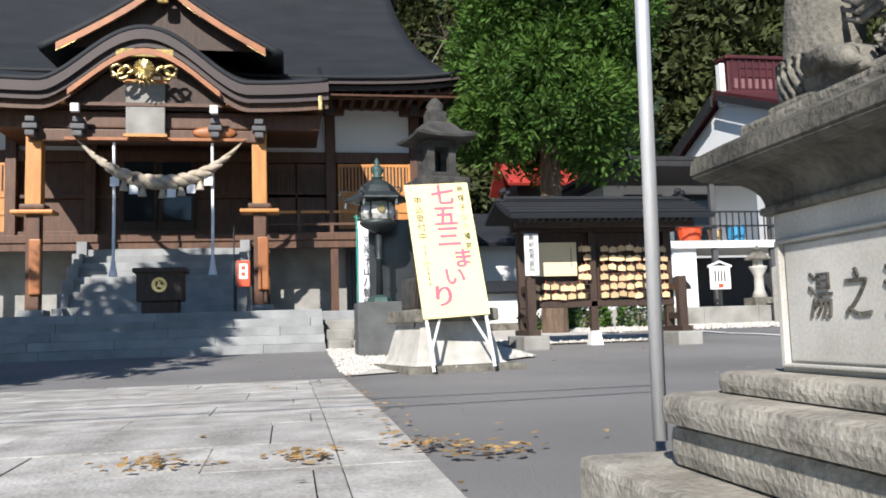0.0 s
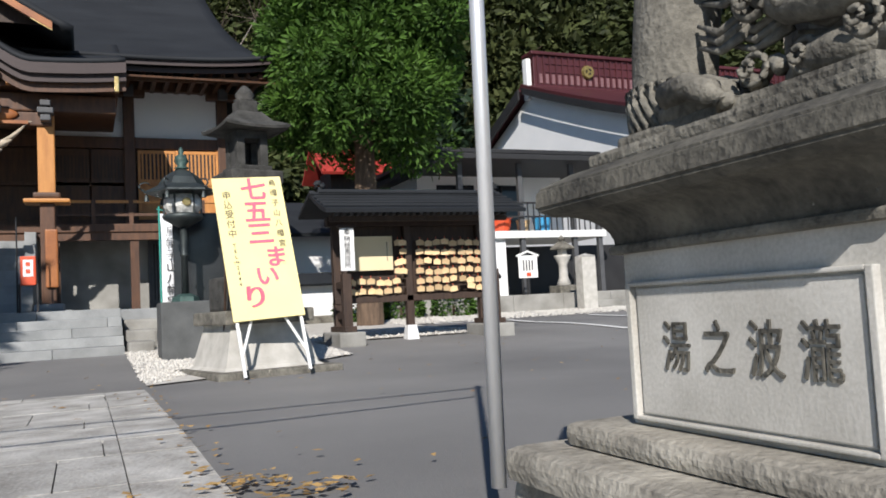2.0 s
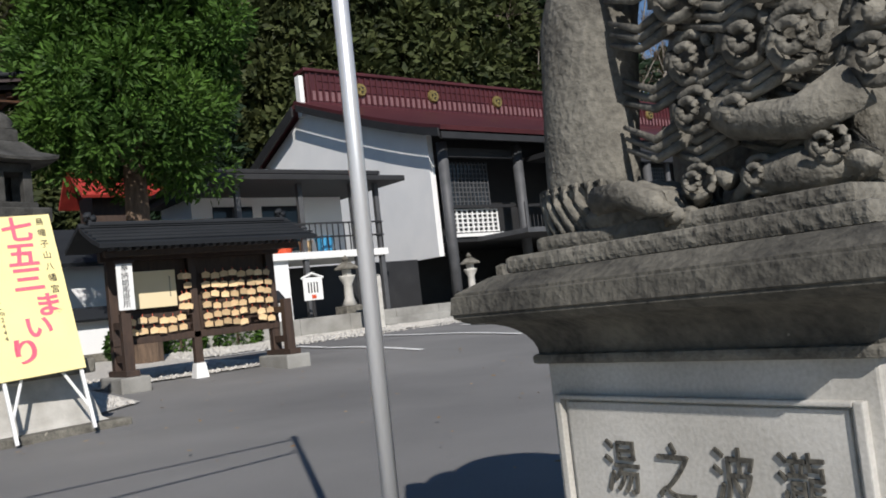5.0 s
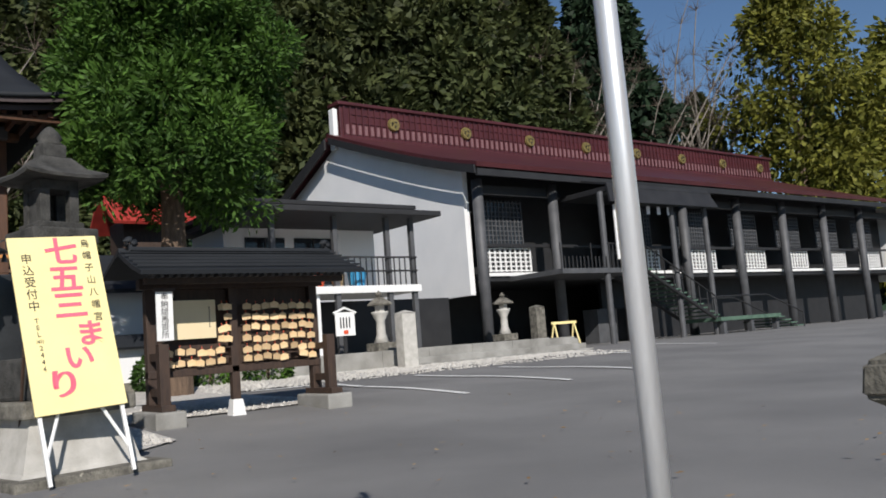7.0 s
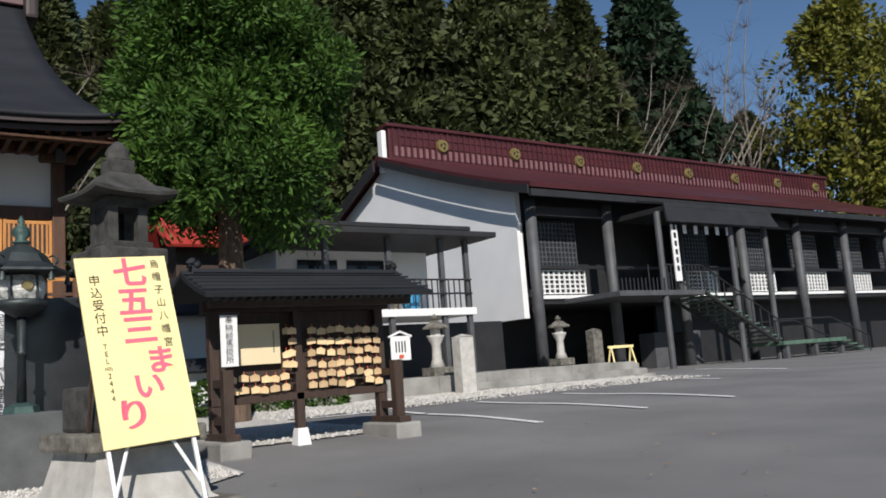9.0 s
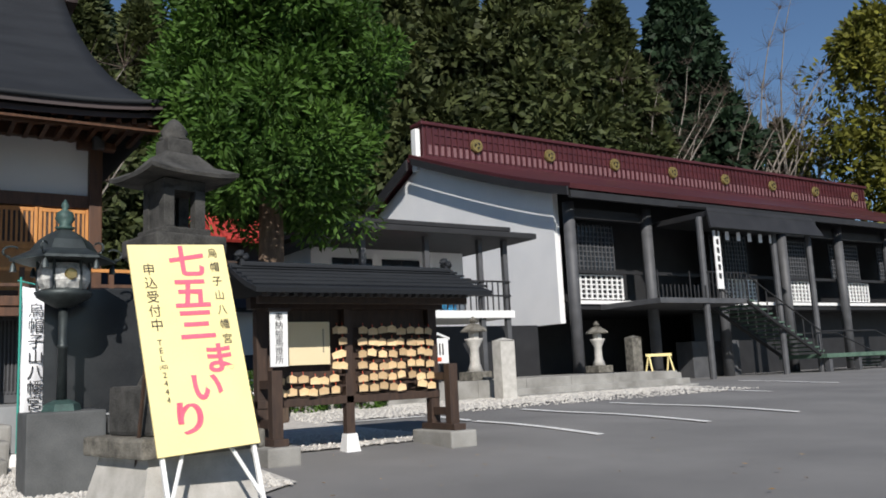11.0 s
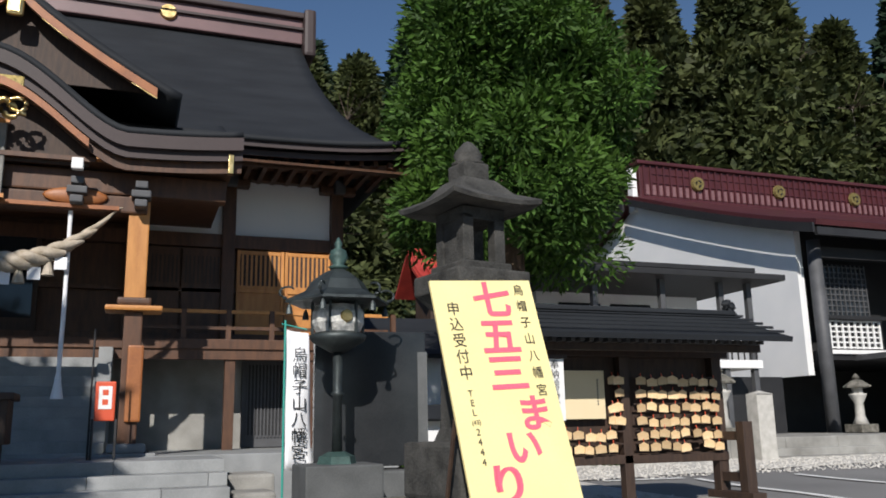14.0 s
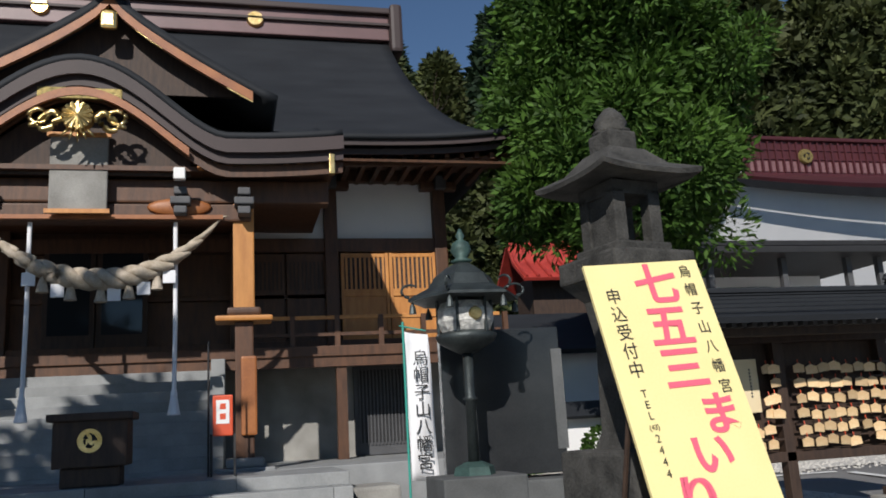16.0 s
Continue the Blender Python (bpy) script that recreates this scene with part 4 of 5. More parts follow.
back = M.to_3x3().inverted() @ Vector((0.0, 1, 0))
for x, tx in ((0.05, 0.3), (0.93, 0.68)):
    part("strut", tube([(x, -0.45, -0.06), (tx, 0.12, -0.10)], 0.02, seg=6), PAINTW, sb)
    a = Vector((x, 0.9, -0.07))
    w = M @ a
    part("prop", tube([a, M.inverted() @ Vector((w.x, w.y + 0.55, 0.0))], 0.02, seg=6), DARKWOOD, sb)
for ch, x, y, s in (("七", 0.56, 1.76, 0.30), ("五", 0.555, 1.44, 0.30), ("三", 0.555, 1.13, 0.30), ("ま", 0.72, 0.80, 0.27), ("い", 0.55, 0.55, 0.27), ("り", 0.34, 0.28, 0.30)):
    text(ch, s * 1.12, Matrix.Translation((x, y, 0.004)) @ Matrix.Diagonal((1.12, 1, 1, 1)), PINK, sb, 0.002, bold=0.0 if ch == 'り' else 0.008, label="pink-red painted character")
for o in (0.009, -0.009, 0.018):
    text("り", 0.336, Matrix.Translation((0.34 + o, 0.28, 0.004 + 0.05 * abs(o))) @ Matrix.Diagonal((1.12, 1, 1, 1)), PINK, sb, 0.002)
for k, ch in enumerate("申込受付中"):
    text(ch, 0.125, Matrix.Translation((0.17, 1.70 - 0.135 * k, 0.004)), INK, sb, 0.002)
for k, ch in enumerate("烏帽子山八幡宮"):
    text(ch, 0.105, Matrix.Translation((0.84, 1.86 - 0.145 * k, 0.004)), INK, sb, 0.002)
for k, ch in enumerate(("T", "E", "L", "(43)", "2", "4", "4", "4")):
    text(ch, 0.075 if k != 3 else 0.05, Matrix.Translation((0.17, 1.0 - 0.075 * k, 0.004)), INK, sb, 0.002)

# ---- large stone lantern ----
def hexring(bm, rows, at=(0, 0)):
    return lathe(rows, 6, bm, at, math.pi / 6)


sl = thing("stone_lantern", (3.72, 11.97, -0.06), "tall dark weathered stone lantern with wide curved roof", "lantern", rz=12)
part("kerb", box(-0.85, 0.85, -0.95, 0.85, -0.05, 0.16, 0.03), OLDSTONE, sl)
part("base", lathe([(0.98, 0.16), (0.9, 0.2), (0.72, 0.7), (0.72, 0.74)], 4, turn=math.pi / 4), GRANITE, sl, "pale flared base stone")
part("base_slab", box(-0.62, 0.62, -0.62, 0.62, 0.74, 0.92, 0.03), OLDSTONE, sl)
part("plinth", box(-0.45, 0.45, -0.45, 0.45, 0.92, 1.38, 0.04), LANTERNSTONE, sl)
part("shaft", lathe([(0.36, 1.38), (0.30, 1.5), (0.28, 2.2), (0.34, 2.48)], 4, turn=math.pi / 4), LANTERNSTONE, sl)
part("platform", box(-0.37, 0.37, -0.37, 0.37, 2.62, 2.80, 0.025), LANTERNSTONE, sl)
part("platform_under", lathe([(0.34, 2.48), (0.5, 2.62)], 4, turn=math.pi / 4), LANTERNSTONE, sl)
part("fire_base", box(-0.26, 0.26, -0.26, 0.26, 2.80, 2.88, 0.02), LANTERNSTONE, sl)
for x in (-0.22, 0.11):
    for y in (-0.22, 0.11):
        part("fire_post", box(x, x + 0.11, y, y + 0.11, 2.88, 3.3, 0.01), LANTERNSTONE, sl)
part("fire_lintel", box(-0.22, 0.22, -0.22, 0.22, 3.25, 3.36, 0.01), LANTERNSTONE, sl)
for x0, x1, y0, y1 in ((-0.2, -0.17, -0.14, 0.14), (-0.14, 0.14, 0.17, 0.2)):
    part("fire_panel", box(x0, x1, y0, y1, 2.88, 3.26), LANTERNSTONE, sl)
bm = bmesh.new()
n = 8
rr = []
for s, z, cv in ((0.455, 3.36, 0.035), (0.465, 3.395, 0.04), (0.29, 3.49, 0.012), (0.17, 3.64, 0.0)):
    ring = []
    for k in range(4 * n):
        q, f = divmod(k, n)
        f = f / n * 2 - 1
        p = [(f, -1), (1, f), (-f, 1), (-1, -f)][q]
        ring.append(bm.verts.new((p[0] * s, p[1] * s, z + cv * (max(abs(p[0]), abs(p[1])) * min(abs(p[0]), abs(p[1]))) ** 3)))
    rr.append(ring)
for u, v in zip(rr, rr[1:]):
    for k in range(4 * n):
        bm.faces.new((u[k], u[(k + 1) % (4 * n)], v[(k + 1) % (4 * n)], v[k]))
bm.faces.new(rr[0][::-1])
bm.faces.new(rr[-1])
part("roof", bm, LANTERNSTONE, sl, "wide upturned stone roof")
part("finial_base", box(-0.135, 0.135, -0.135, 0.135, 3.64, 3.80, 0.02), LANTERNSTONE, sl)
part("finial", lathe([(0.12, 3.78), (0.155, 3.815), (0.11, 3.84), (0.135, 3.89), (0.10, 3.95), (0.045, 4.01), (0.01, 4.03)], 12), LANTERNSTONE, sl, smooth=True)

# ---- bronze lantern, black stone slab and their plinths ----
bl = thing("bronze_lantern", (3.12, 14.5, 0.1), "dark bronze lantern with green finial on slender post", "lantern")
part("plinth", box(-0.42, 0.42, -0.4, 0.4, 0, 0.97, 0.02), GREYSTONE, bl, "dark grey stone plinth")
part("foot", lathe([(0.22, 0.97), (0.2, 1.05), (0.09, 1.1)], 6), VERDIGRIS, bl)
part("post", lathe([(0.06, 1.1), (0.05, 1.7), (0.08, 1.72), (0.05, 1.75), (0.055, 2.2)], 12), BRONZE, bl, smooth=True)
part("lotus", lathe([(0.09, 2.18), (0.30, 2.3), (0.33, 2.36), (0.25, 2.4)], 12), BRONZE, bl, smooth=True)
part("fire_box", lathe([(0.25, 2.4), (0.30, 2.5), (0.30, 2.62), (0.25, 2.7)], 12), mat("pierced_silver_bronze", (0.85, 0.84, 0.78), (0.25, 0.26, 0.26), rough=0.5, scale=14, fine=60, bump=1.0, metal=0.2), bl, "pierced pale metal fire box")
for k in range(6):
    a = k * math.tau / 6
    part("fire_box_post", tube([(0.29 * math.cos(a), 0.29 * math.sin(a), 2.38), (0.29 * math.cos(a), 0.29 * math.sin(a), 2.74)], 0.018, seg=6), BRONZE, bl)
b = bmesh.new()
bmesh.ops.create_cone(b, cap_ends=True, segments=12, radius1=0.075, radius2=0.06, depth=0.03, matrix=pose(0.03, -0.30, 2.56, 90))
part("gilt_disc", b, GOLD, bl)
part("roof", lathe([(0.60, 2.73), (0.59, 2.76), (0.38, 2.86), (0.30, 2.98), (0.18, 3.07), (0.09, 3.12)], 6), BRONZE, bl, "dark curved bronze roof")
for k in range(6):
    a = k * math.tau / 6
    c, s = math.cos(a), math.sin(a)
    part("scroll", tube([((0.58 + 0.08 * math.sin(t)) * c, (0.58 + 0.08 * math.sin(t)) * s, 2.77 + 0.05 * (1 - math.cos(t)) + 0.01 * t) for t in np.linspace(0, 4.5, 10)], 0.018, 0.01, 6), BRONZE, bl)
    part("bell", lathe([(0.04, 2.6), (0.03, 2.67), (0.008, 2.72)], 8, at=(0.55 * c, 0.55 * s)), BRONZE, bl)
part("finial", lathe([(0.08, 3.12), (0.12, 3.15), (0.06, 3.18), (0.115, 3.26), (0.09, 3.34), (0.03, 3.38), (0.05, 3.42), (0.01, 3.5)], 12), VERDIGRIS, bl, "green bronze finial", True)

st = thing("stone_tablet", (3.78, 15.3, 0.1), "polished black memorial slab on grey stone plinths", "monument", rz=-8)
part("slab", box(-0.75, 0.6, -0.14, 0.14, 0.9, 2.5, 0.012), BLACKSTONE, st)
part("side_band", box(0.5, 0.62, -0.155, -0.14, 1.15, 2.25), GREYSTONE, st)
for x0, x1, h in ((-0.8, -0.05, 0.92), (0.0, 0.7, 0.86)):
    part("plinth", box(x0, x1, -0.45, 0.35, -0.05, h, 0.025), GREYSTONE, st)

# white nobori banner
nb = thing("banner", (2.95, 17.0, 0.2), "white lettered cloth banner on teal pole", "banner")
part("weight", lathe([(0.16, 0), (0.16, 0.2), (0.1, 0.26)], 14), PAINTW, nb, "white weighted foot")
part("pole", tube([(0, 0, 0.2), (0, 0, 2.75)], 0.016), TEAL, nb)
part("cross_bar", tube([(-0.05, 0, 2.7), (0.3, -0.05, 2.62)], 0.01), TEAL, nb)
part("cloth", sheet([[(0.02 + 0.38 * u * (0.8 + 0.2 * v), 0.05 * math.sin(4 * u + 5 * v), 2.62 - 1.9 * v - 0.05 * u) for u in np.linspace(0, 1, 8)] for v in np.linspace(0, 1, 16)], 0.004), CLOTH, nb, smooth=True)
for k, ch in enumerate("烏帽子山八幡宮"):
    text(ch, 0.22, Matrix.Translation((0.2, -0.075, 2.25 - 0.22 * k)) @ Euler((radians(90), 0, 0)).to_matrix().to_4x4(), INK, nb, 0.002)

# ---- votive tablet rack ----
rk = thing("votive_rack", (7.32, 15.25, 0.19), "dark wooden roofed rack for votive tablets on stone feet", "rack")
X0 = 7.2


def rp(name, x0, x1, y0, y1, z0, z1, m, bev=0.0, label=""):
    return part(name, box(x0 - X0, x1 - X0, y0 - 15, y1 - 15, z0 - 0.1, z1 - 0.1, bev), m, rk, label)


for x, f in ((5.78, 0), (8.72, 0)):
    for y in (14.55, 15.1):
        rp("post", x - 0.08, x + 0.08, y - 0.08, y + 0.08, 0.35, 2.35 if y > 15 else 1.35, DARKWOOD, 0.01)
    for z in (0.55, 1.1):
        rp("brace", x - 0.05, x + 0.05, 14.5, 15.15, z, z + 0.12, DARKWOOD)
    rp("foot_stone", x - 0.24, x + 0.24, 14.25, 15.4, 0.05, 0.32, CONCRETE, 0.03, "pale stone foot")
    rp("sill_beam", x - 0.11, x + 0.11, 14.35, 15.3, 0.32, 0.42, DARKWOOD, 0.01)
rp("middle_post", 7.1, 7.24, 15.0, 15.14, 0.3, 2.4, DARKWOOD, 0.01)
part("middle_foot", lathe([(0.17, 0.0), (0.12, 0.27)], 4, turn=math.pi / 4, at=(-0.03, 0.06)), PAINTW, rk, "white painted foot")
rp("back_panel", 5.85, 8.66, 15.16, 15.2, 0.92, 2.3, DARKWOOD, label="dark back boards")
rp("bottom_beam", 5.7, 8.8, 15.0, 15.14, 0.82, 0.94, DARKWOOD, 0.01)
rp("top_beam", 5.6, 8.9, 14.98, 15.16, 2.25, 2.42, DARKWOOD, 0.01)
rp("front_beam", 5.5, 9.0, 14.4, 14.5, 2.28, 2.38, DARKWOOD)
for k in range(26):
    rp("rafter_end", 5.55 + 0.132 * k, 5.61 + 0.132 * k, 14.22, 14.4, 2.37, 2.42, GREYPAINT)
rws = [[(x - X0, y - 15, z - 0.1) for x in np.linspace(5.32, 9.22, 12)] for y, z in ((14.0, 2.46), (14.4, 2.58), (14.8, 2.74), (15.05, 2.86))]
part("roof", sheet(rws, 0.07), TILE, rk, "dark metal roof")
part("roof_back", sheet([[(x - X0, y - 15, z - 0.1) for x in (5.32, 9.22)] for y, z in ((15.05, 2.86), (16.0, 2.5))], 0.07), TILE, rk)
for k in range(5):
    y, z = 14.15 + 0.2 * k, 2.53 + 0.078 * k
    rp("roof_lap", 5.32, 9.22, y, y + 0.03, z, z + 0.035, TILE)
rp("ridge", 5.45, 9.1, 14.95, 15.15, 2.84, 2.94, TILE, 0.02)
for x in (5.5, 9.05):
    part("ridge_ornament", tube([(x - X0 + 0.07 * math.cos(t), 0.05, 2.87 + 0.08 * math.sin(t) + 0.01 * t) for t in np.linspace(0, 6, 14)], 0.06, 0.05, 7), TILE, rk, "curled roof-end tile", True)
rp("white_sign", 5.66, 5.92, 14.40, 14.43, 1.40, 2.16, PAINTW, 0.005, "white vertical sign with black lettering")
rp("sign_hood", 5.62, 5.96, 14.37, 14.45, 2.16, 2.21, DARKWOOD, 0.01)
for k, ch in enumerate("奉納絵馬掛所"):
    text(ch, 0.125, Matrix.Translation((5.79 - X0, 14.396 - 15, 2.08 - 0.118 * k - 0.1)) @ Euler((radians(90), 0, 0)).to_matrix().to_4x4(), INK, rk, 0.002)
rp("notice_sheet", 6.0, 6.86, 15.02, 15.05, 1.42, 2.06, PAPER, 0.004, "cream notice board")
for k in range(9):
    rp("writing_bar", 6.74, 6.76, 15.014, 15.02, 1.60 + 0.04 * k, 1.625 + 0.04 * k, GREYPAINT)
rows_z = (1.92, 1.74, 1.56, 1.38, 1.2, 1.04)
for z in rows_z:
    rp("hanging_rail", 7.28, 8.62, 14.98, 15.0, z + 0.04, z + 0.06, DARKWOOD)
for z in (1.2, 1.04):
    rp("hanging_rail", 5.95, 7.08, 14.98, 15.0, z + 0.04, z + 0.06, DARKWOOD)
# votive tablets, one built and then copied
bm = bmesh.new()
vs = [bm.verts.new((x, 0, z)) for x, z in ((-0.075, -0.05), (0.075, -0.05), (0.078, 0.035), (0.0, 0.065), (-0.078, 0.035))]
f = bm.faces.new(vs)
ex = bmesh.ops.extrude_face_region(bm, geom=[f])
bmesh.ops.translate(bm, verts=[v for v in ex["geom"] if isinstance(v, bmesh.types.BMVert)], vec=(0, 0.012, 0))
bmesh.ops.recalc_face_normals(bm, faces=bm.faces[:])
em = thing("votive_tablet", (7.52, 15.2, 2.01), "small pale wooden votive tablet hung by a cord", "votive tablet", "votive tablets on the rack")
part("plaque", bm, PALEWOOD, em)
part("cord", tube([(0, 0.006, 0.06), (0, 0.012, 0.11)], 0.006, seg=5), REDP, em)
random.seed(12)
spots = [(x, z) for z in rows_z for x in np.arange(7.38, 8.6, 0.172)] + [(x, z) for z in (1.2, 1.04) for x in np.arange(6.03, 7.06, 0.172)] + [(x, z) for z in (1.92, 1.74, 1.56, 1.38) for x in (6.95, 7.03)]
for x, z in spots[1:]:
    if random.random() < 0.12:
        continue
    copy_thing(em, pose(x + 0.12 + random.uniform(-0.02, 0.02), 15.2 - random.uniform(0, 0.04), z + 0.09 + random.uniform(-0.03, 0.02), random.uniform(-4, 4), random.uniform(-9, 9), random.uniform(-14, 14)))

# ---- small stone things by the terrace ----
for x, y, h, lab in ((16.45, 23.3, 1.72, "pale square stone pillar"), (26.3, 27.6, 1.9, "weathered square stone pillar")):
    s = thing("stone_pillar", (x, y, 0.42), lab, "pillar", "stone pillars")
    part("shaft", box(-0.26, 0.26, -0.22, 0.22, 0, h, 0.03), GRANITE if x < 20 else OLDSTONE, s)
    part("top", lathe([(0.35, h), (0.02, h + 0.09)], 4, turn=math.pi / 4), GRANITE if x < 20 else OLDSTONE, s)
for x, y in ((16.9, 25.4), (24.75, 28.0)):
    s = thing("small_stone_lantern", (x, y, 1.0), "pale small stone lantern on the terrace", "lantern", "terrace lanterns")
    part("base", box(-0.38, 0.38, -0.38, 0.38, 0, 0.28, 0.03), OLDSTONE, s)
    part("shaft", lathe([(0.27, 0.28), (0.16, 0.55), (0.15, 1.0), (0.28, 1.25), (0.3, 1.32)], 10), GRANITE, s, smooth=True)
    part("fire_box", lathe([(0.18, 1.32), (0.18, 1.55)], 6), GRANITE, s)
    part("roof", lathe([(0.46, 1.53), (0.47, 1.58), (0.18, 1.78), (0.08, 1.8)], 6), OLDSTONE, s)
    part("finial", lathe([(0.07, 1.8), (0.13, 1.88), (0.02, 2.02)], 10), OLDSTONE, s)
ns = thing("small_notice", (15.4, 25.2, 0.98), "white house-shaped notice on dark post", "sign")
part("post", box(-0.05, 0.05, 0, 0.08, 0, 0.75), DARKPAINT, ns)
b = box(-0.36, 0.36, -0.03, 0.01, 0.6, 1.36, 0.01)
part("hood", tube([(-0.42, -0.01, 1.34), (0, -0.01, 1.5), (0.42, -0.01, 1.34)], 0.04, seg=6), PAINTW, ns)
part("board", b, PAINTW, ns)
for k in range(4):
    part("writing_bar", box(-0.2 + 0.11 * k, -0.16 + 0.11 * k, -0.05, -0.032, 0.85, 1.2), INK, ns)
part("red_seal", box(-0.08, 0.08, -0.05, -0.032, 0.66, 0.78), REDP, ns)
tr = thing("barrier_stand", (29.5, 29.2, 0.45), "yellow metal trestle barrier under the building", "barrier")
for x in (-0.7, 0.7):
    for y in (-0.3, 0.3):
        part("leg", tube([(x, y, 0), (x * 0.9, 0, 1.2)], 0.04, seg=6), YELLOW, tr)
part("bar", box(-0.8, 0.8, -0.03, 0.03, 1.1, 1.22), YELLOW, tr)

# background wall and roofs between hall and trees
gw = thing("garden_wall", (10, 25, 0.2), "dark tiled garden wall with white plaster face", "wall", kind="structure")
part("face", box(-4.5, 4.0, 0, 0.25, 0.3, 1.5), PLASTER, gw)
part("foot", box(-4.5, 4.0, -0.1, 0.35, -0.1, 0.5, 0.03), OLDSTONE, gw)
part("coping", sheet([[(x, y, z) for x in (-4.6, 4.1)] for y, z in ((-0.35, 1.45), (0.12, 1.8), (0.6, 1.45))], 0.08), TILE, gw)
rh = thing("red_roofed_hut", (12.6, 36, 1.9), "small hut with bright red roof behind trees", "building")
part("wall", box(-1.1, 1.1, -0.9, 0.9, -2.65, 5.0), DARKWOOD, rh)
part("roof", sheet([[(x, y, z) for x in (-1.7, 1.7)] for y, z in ((-1.8, 4.8), (-0.6, 5.6), (0, 6.5), (1.8, 4.8))], 0.12), REDROOF, rh)
for k in range(8):
    part("roof_rib", tube([(-1.6 + 0.45 * k, -1.8, 4.86), (-1.6 + 0.45 * k, -0.6, 5.66), (-1.6 + 0.45 * k, 0, 6.56)], 0.06, seg=5), REDROOF, rh)
gh = thing("grey_roofed_house", (10.5, 33, 0.2), "low house with dark grey tiled roof", "building")
part("wall", box(-5, 6, -2, 2, 0, 3.6), PLASTER, gh)
part("roof", sheet([[(x, y, z) for x in (-5.8, 6.8)] for y, z in ((-3, 3.5), (0, 5.0), (3, 3.5))], 0.15), TILE, gh)

# ---- trees ----
def leaves(points, size, material, name, parent, rnd, aspect=2.2, droop=0.3):
    """Small pointed leaf sprays, two triangles each, joined as one crown."""
    n = len(points)
    co = np.zeros((n, 4, 3))
    for i, (p, out) in enumerate(points):
        s = size * rnd.uniform(0.6, 1.4)
        d = Vector((out[0] + rnd.gauss(0, 0.5), out[1] + rnd.gauss(0, 0.5), out[2] + rnd.gauss(0, 0.4) - droop)).normalized()
        a = d.cross(Vector((rnd.gauss(0, 1), rnd.gauss(0, 1), rnd.gauss(0, 1)))).normalized()
        p = Vector(p)
        co[i] = [p, p + d * s * aspect * 0.5 + a * s * 0.5, p + d * s * aspect, p + d * s * aspect * 0.5 - a * s * 0.5]
    me = bpy.data.meshes.new(name)
    me.from_pydata(co.reshape(-1, 3).tolist(), [], [(4 * i, 4 * i + 1, 4 * i + 2, 4 * i + 3) for i in range(n)])
    me.materials.append(material)
    ob = new(name, me)
    ob.parent = parent
    return ob


def clumps(rnd, centres, per):
    """Points on uneven tufts round the given (centre, radius) pairs."""
    pts = []
    for c, r in centres:
        for _ in range(per):
            v = Vector((rnd.gauss(0, 1), rnd.gauss(0, 1), rnd.gauss(0, 0.8))).normalized()
            pts.append((Vector(c) + v * r * rnd.uniform(0.55, 1.0), v))
    return pts


def conifer(name, loc, h, r, material, label, seed, tufts=220, per=40, leaf=0.34, low=0.12, group="conifers"):
    rnd = random.Random(seed)
    t = thing(name, loc, label, "tree", group)
    part("trunk", tube([(0, 0, -0.3), (0.1, 0, h * 0.4), (0, 0.1, h * 0.95)], r * 0.09, 0.05, 9), BARK, t)
    cs = []
    for k in range(tufts):
        f = rnd.random() ** 0.8
        z = h * (low + (0.98 - low) * f)
        rad = r * (1 - f) ** 0.88 * (0.9 + 0.3 * noise.noise((f * 9, seed, 0))) + 0.25
        a = rnd.uniform(0, math.tau)
        q = rnd.uniform(0.5, 1.15)
        cs.append(((rad * q * math.cos(a), rad * q * math.sin(a), z - 0.12 * rad * q), r * 0.17 * (1.25 - 0.7 * f)))
    for k in range(10):
        a, z = rnd.uniform(0, math.tau), h * rnd.uniform(low, 0.6)
        part("limb", tube([(0, 0, z), (r * 0.6 * math.cos(a), r * 0.6 * math.sin(a), z + 0.3)], r * 0.025, 0.02, 5), BARK, t)
    leaves(clumps(rnd, cs, per), leaf, material, "crown", t, rnd)
    return t


def broad(name, loc, h, r, trunk_h, material, label, seed, tufts, per, leaf, bark=BARK, squash=1.0, cat="tree", taper=0.3, aspect=2.2, droop=0.3):
    rnd = random.Random(seed)
    t = thing(name, loc, label, cat)
    part("trunk", tube([(0, 0, -0.3), (0.08, 0.05, trunk_h), (-0.05, 0.1, h * 0.6), (0, 0, h * 0.9)], 0.055 * h ** 0.75, 0.06, 10), bark, t)
    cs = []
    for k in range(tufts):
        f = rnd.random()
        z = trunk_h + (h - trunk_h) * f
        prof = math.sin(math.pi * min(1, 0.16 + 0.84 * f)) ** 0.6 * (1.0 - taper * f)
        a = rnd.uniform(0, math.tau)
        rad = r * prof * rnd.uniform(0.45, 1.0) * (0.86 + 0.4 * noise.noise((math.cos(a) * 1.3, math.sin(a) * 1.3, f * 4 + seed)))
        cs.append(((rad * math.cos(a), rad * math.sin(a) * squash, z), r * rnd.uniform(0.12, 0.23)))
    for k in range(14):
        c = cs[k * 3 % len(cs)][0]
        part("limb", tube([(0, 0, max(trunk_h * 0.8, c[2] * 0.7)), (c[0] * 0.5, c[1] * 0.5, c[2] * 0.92), c], 0.07, 0.02, 6), bark, t)
    leaves(clumps(rnd, cs, per), leaf, material, "crown", t, rnd, aspect, droop)
    return t


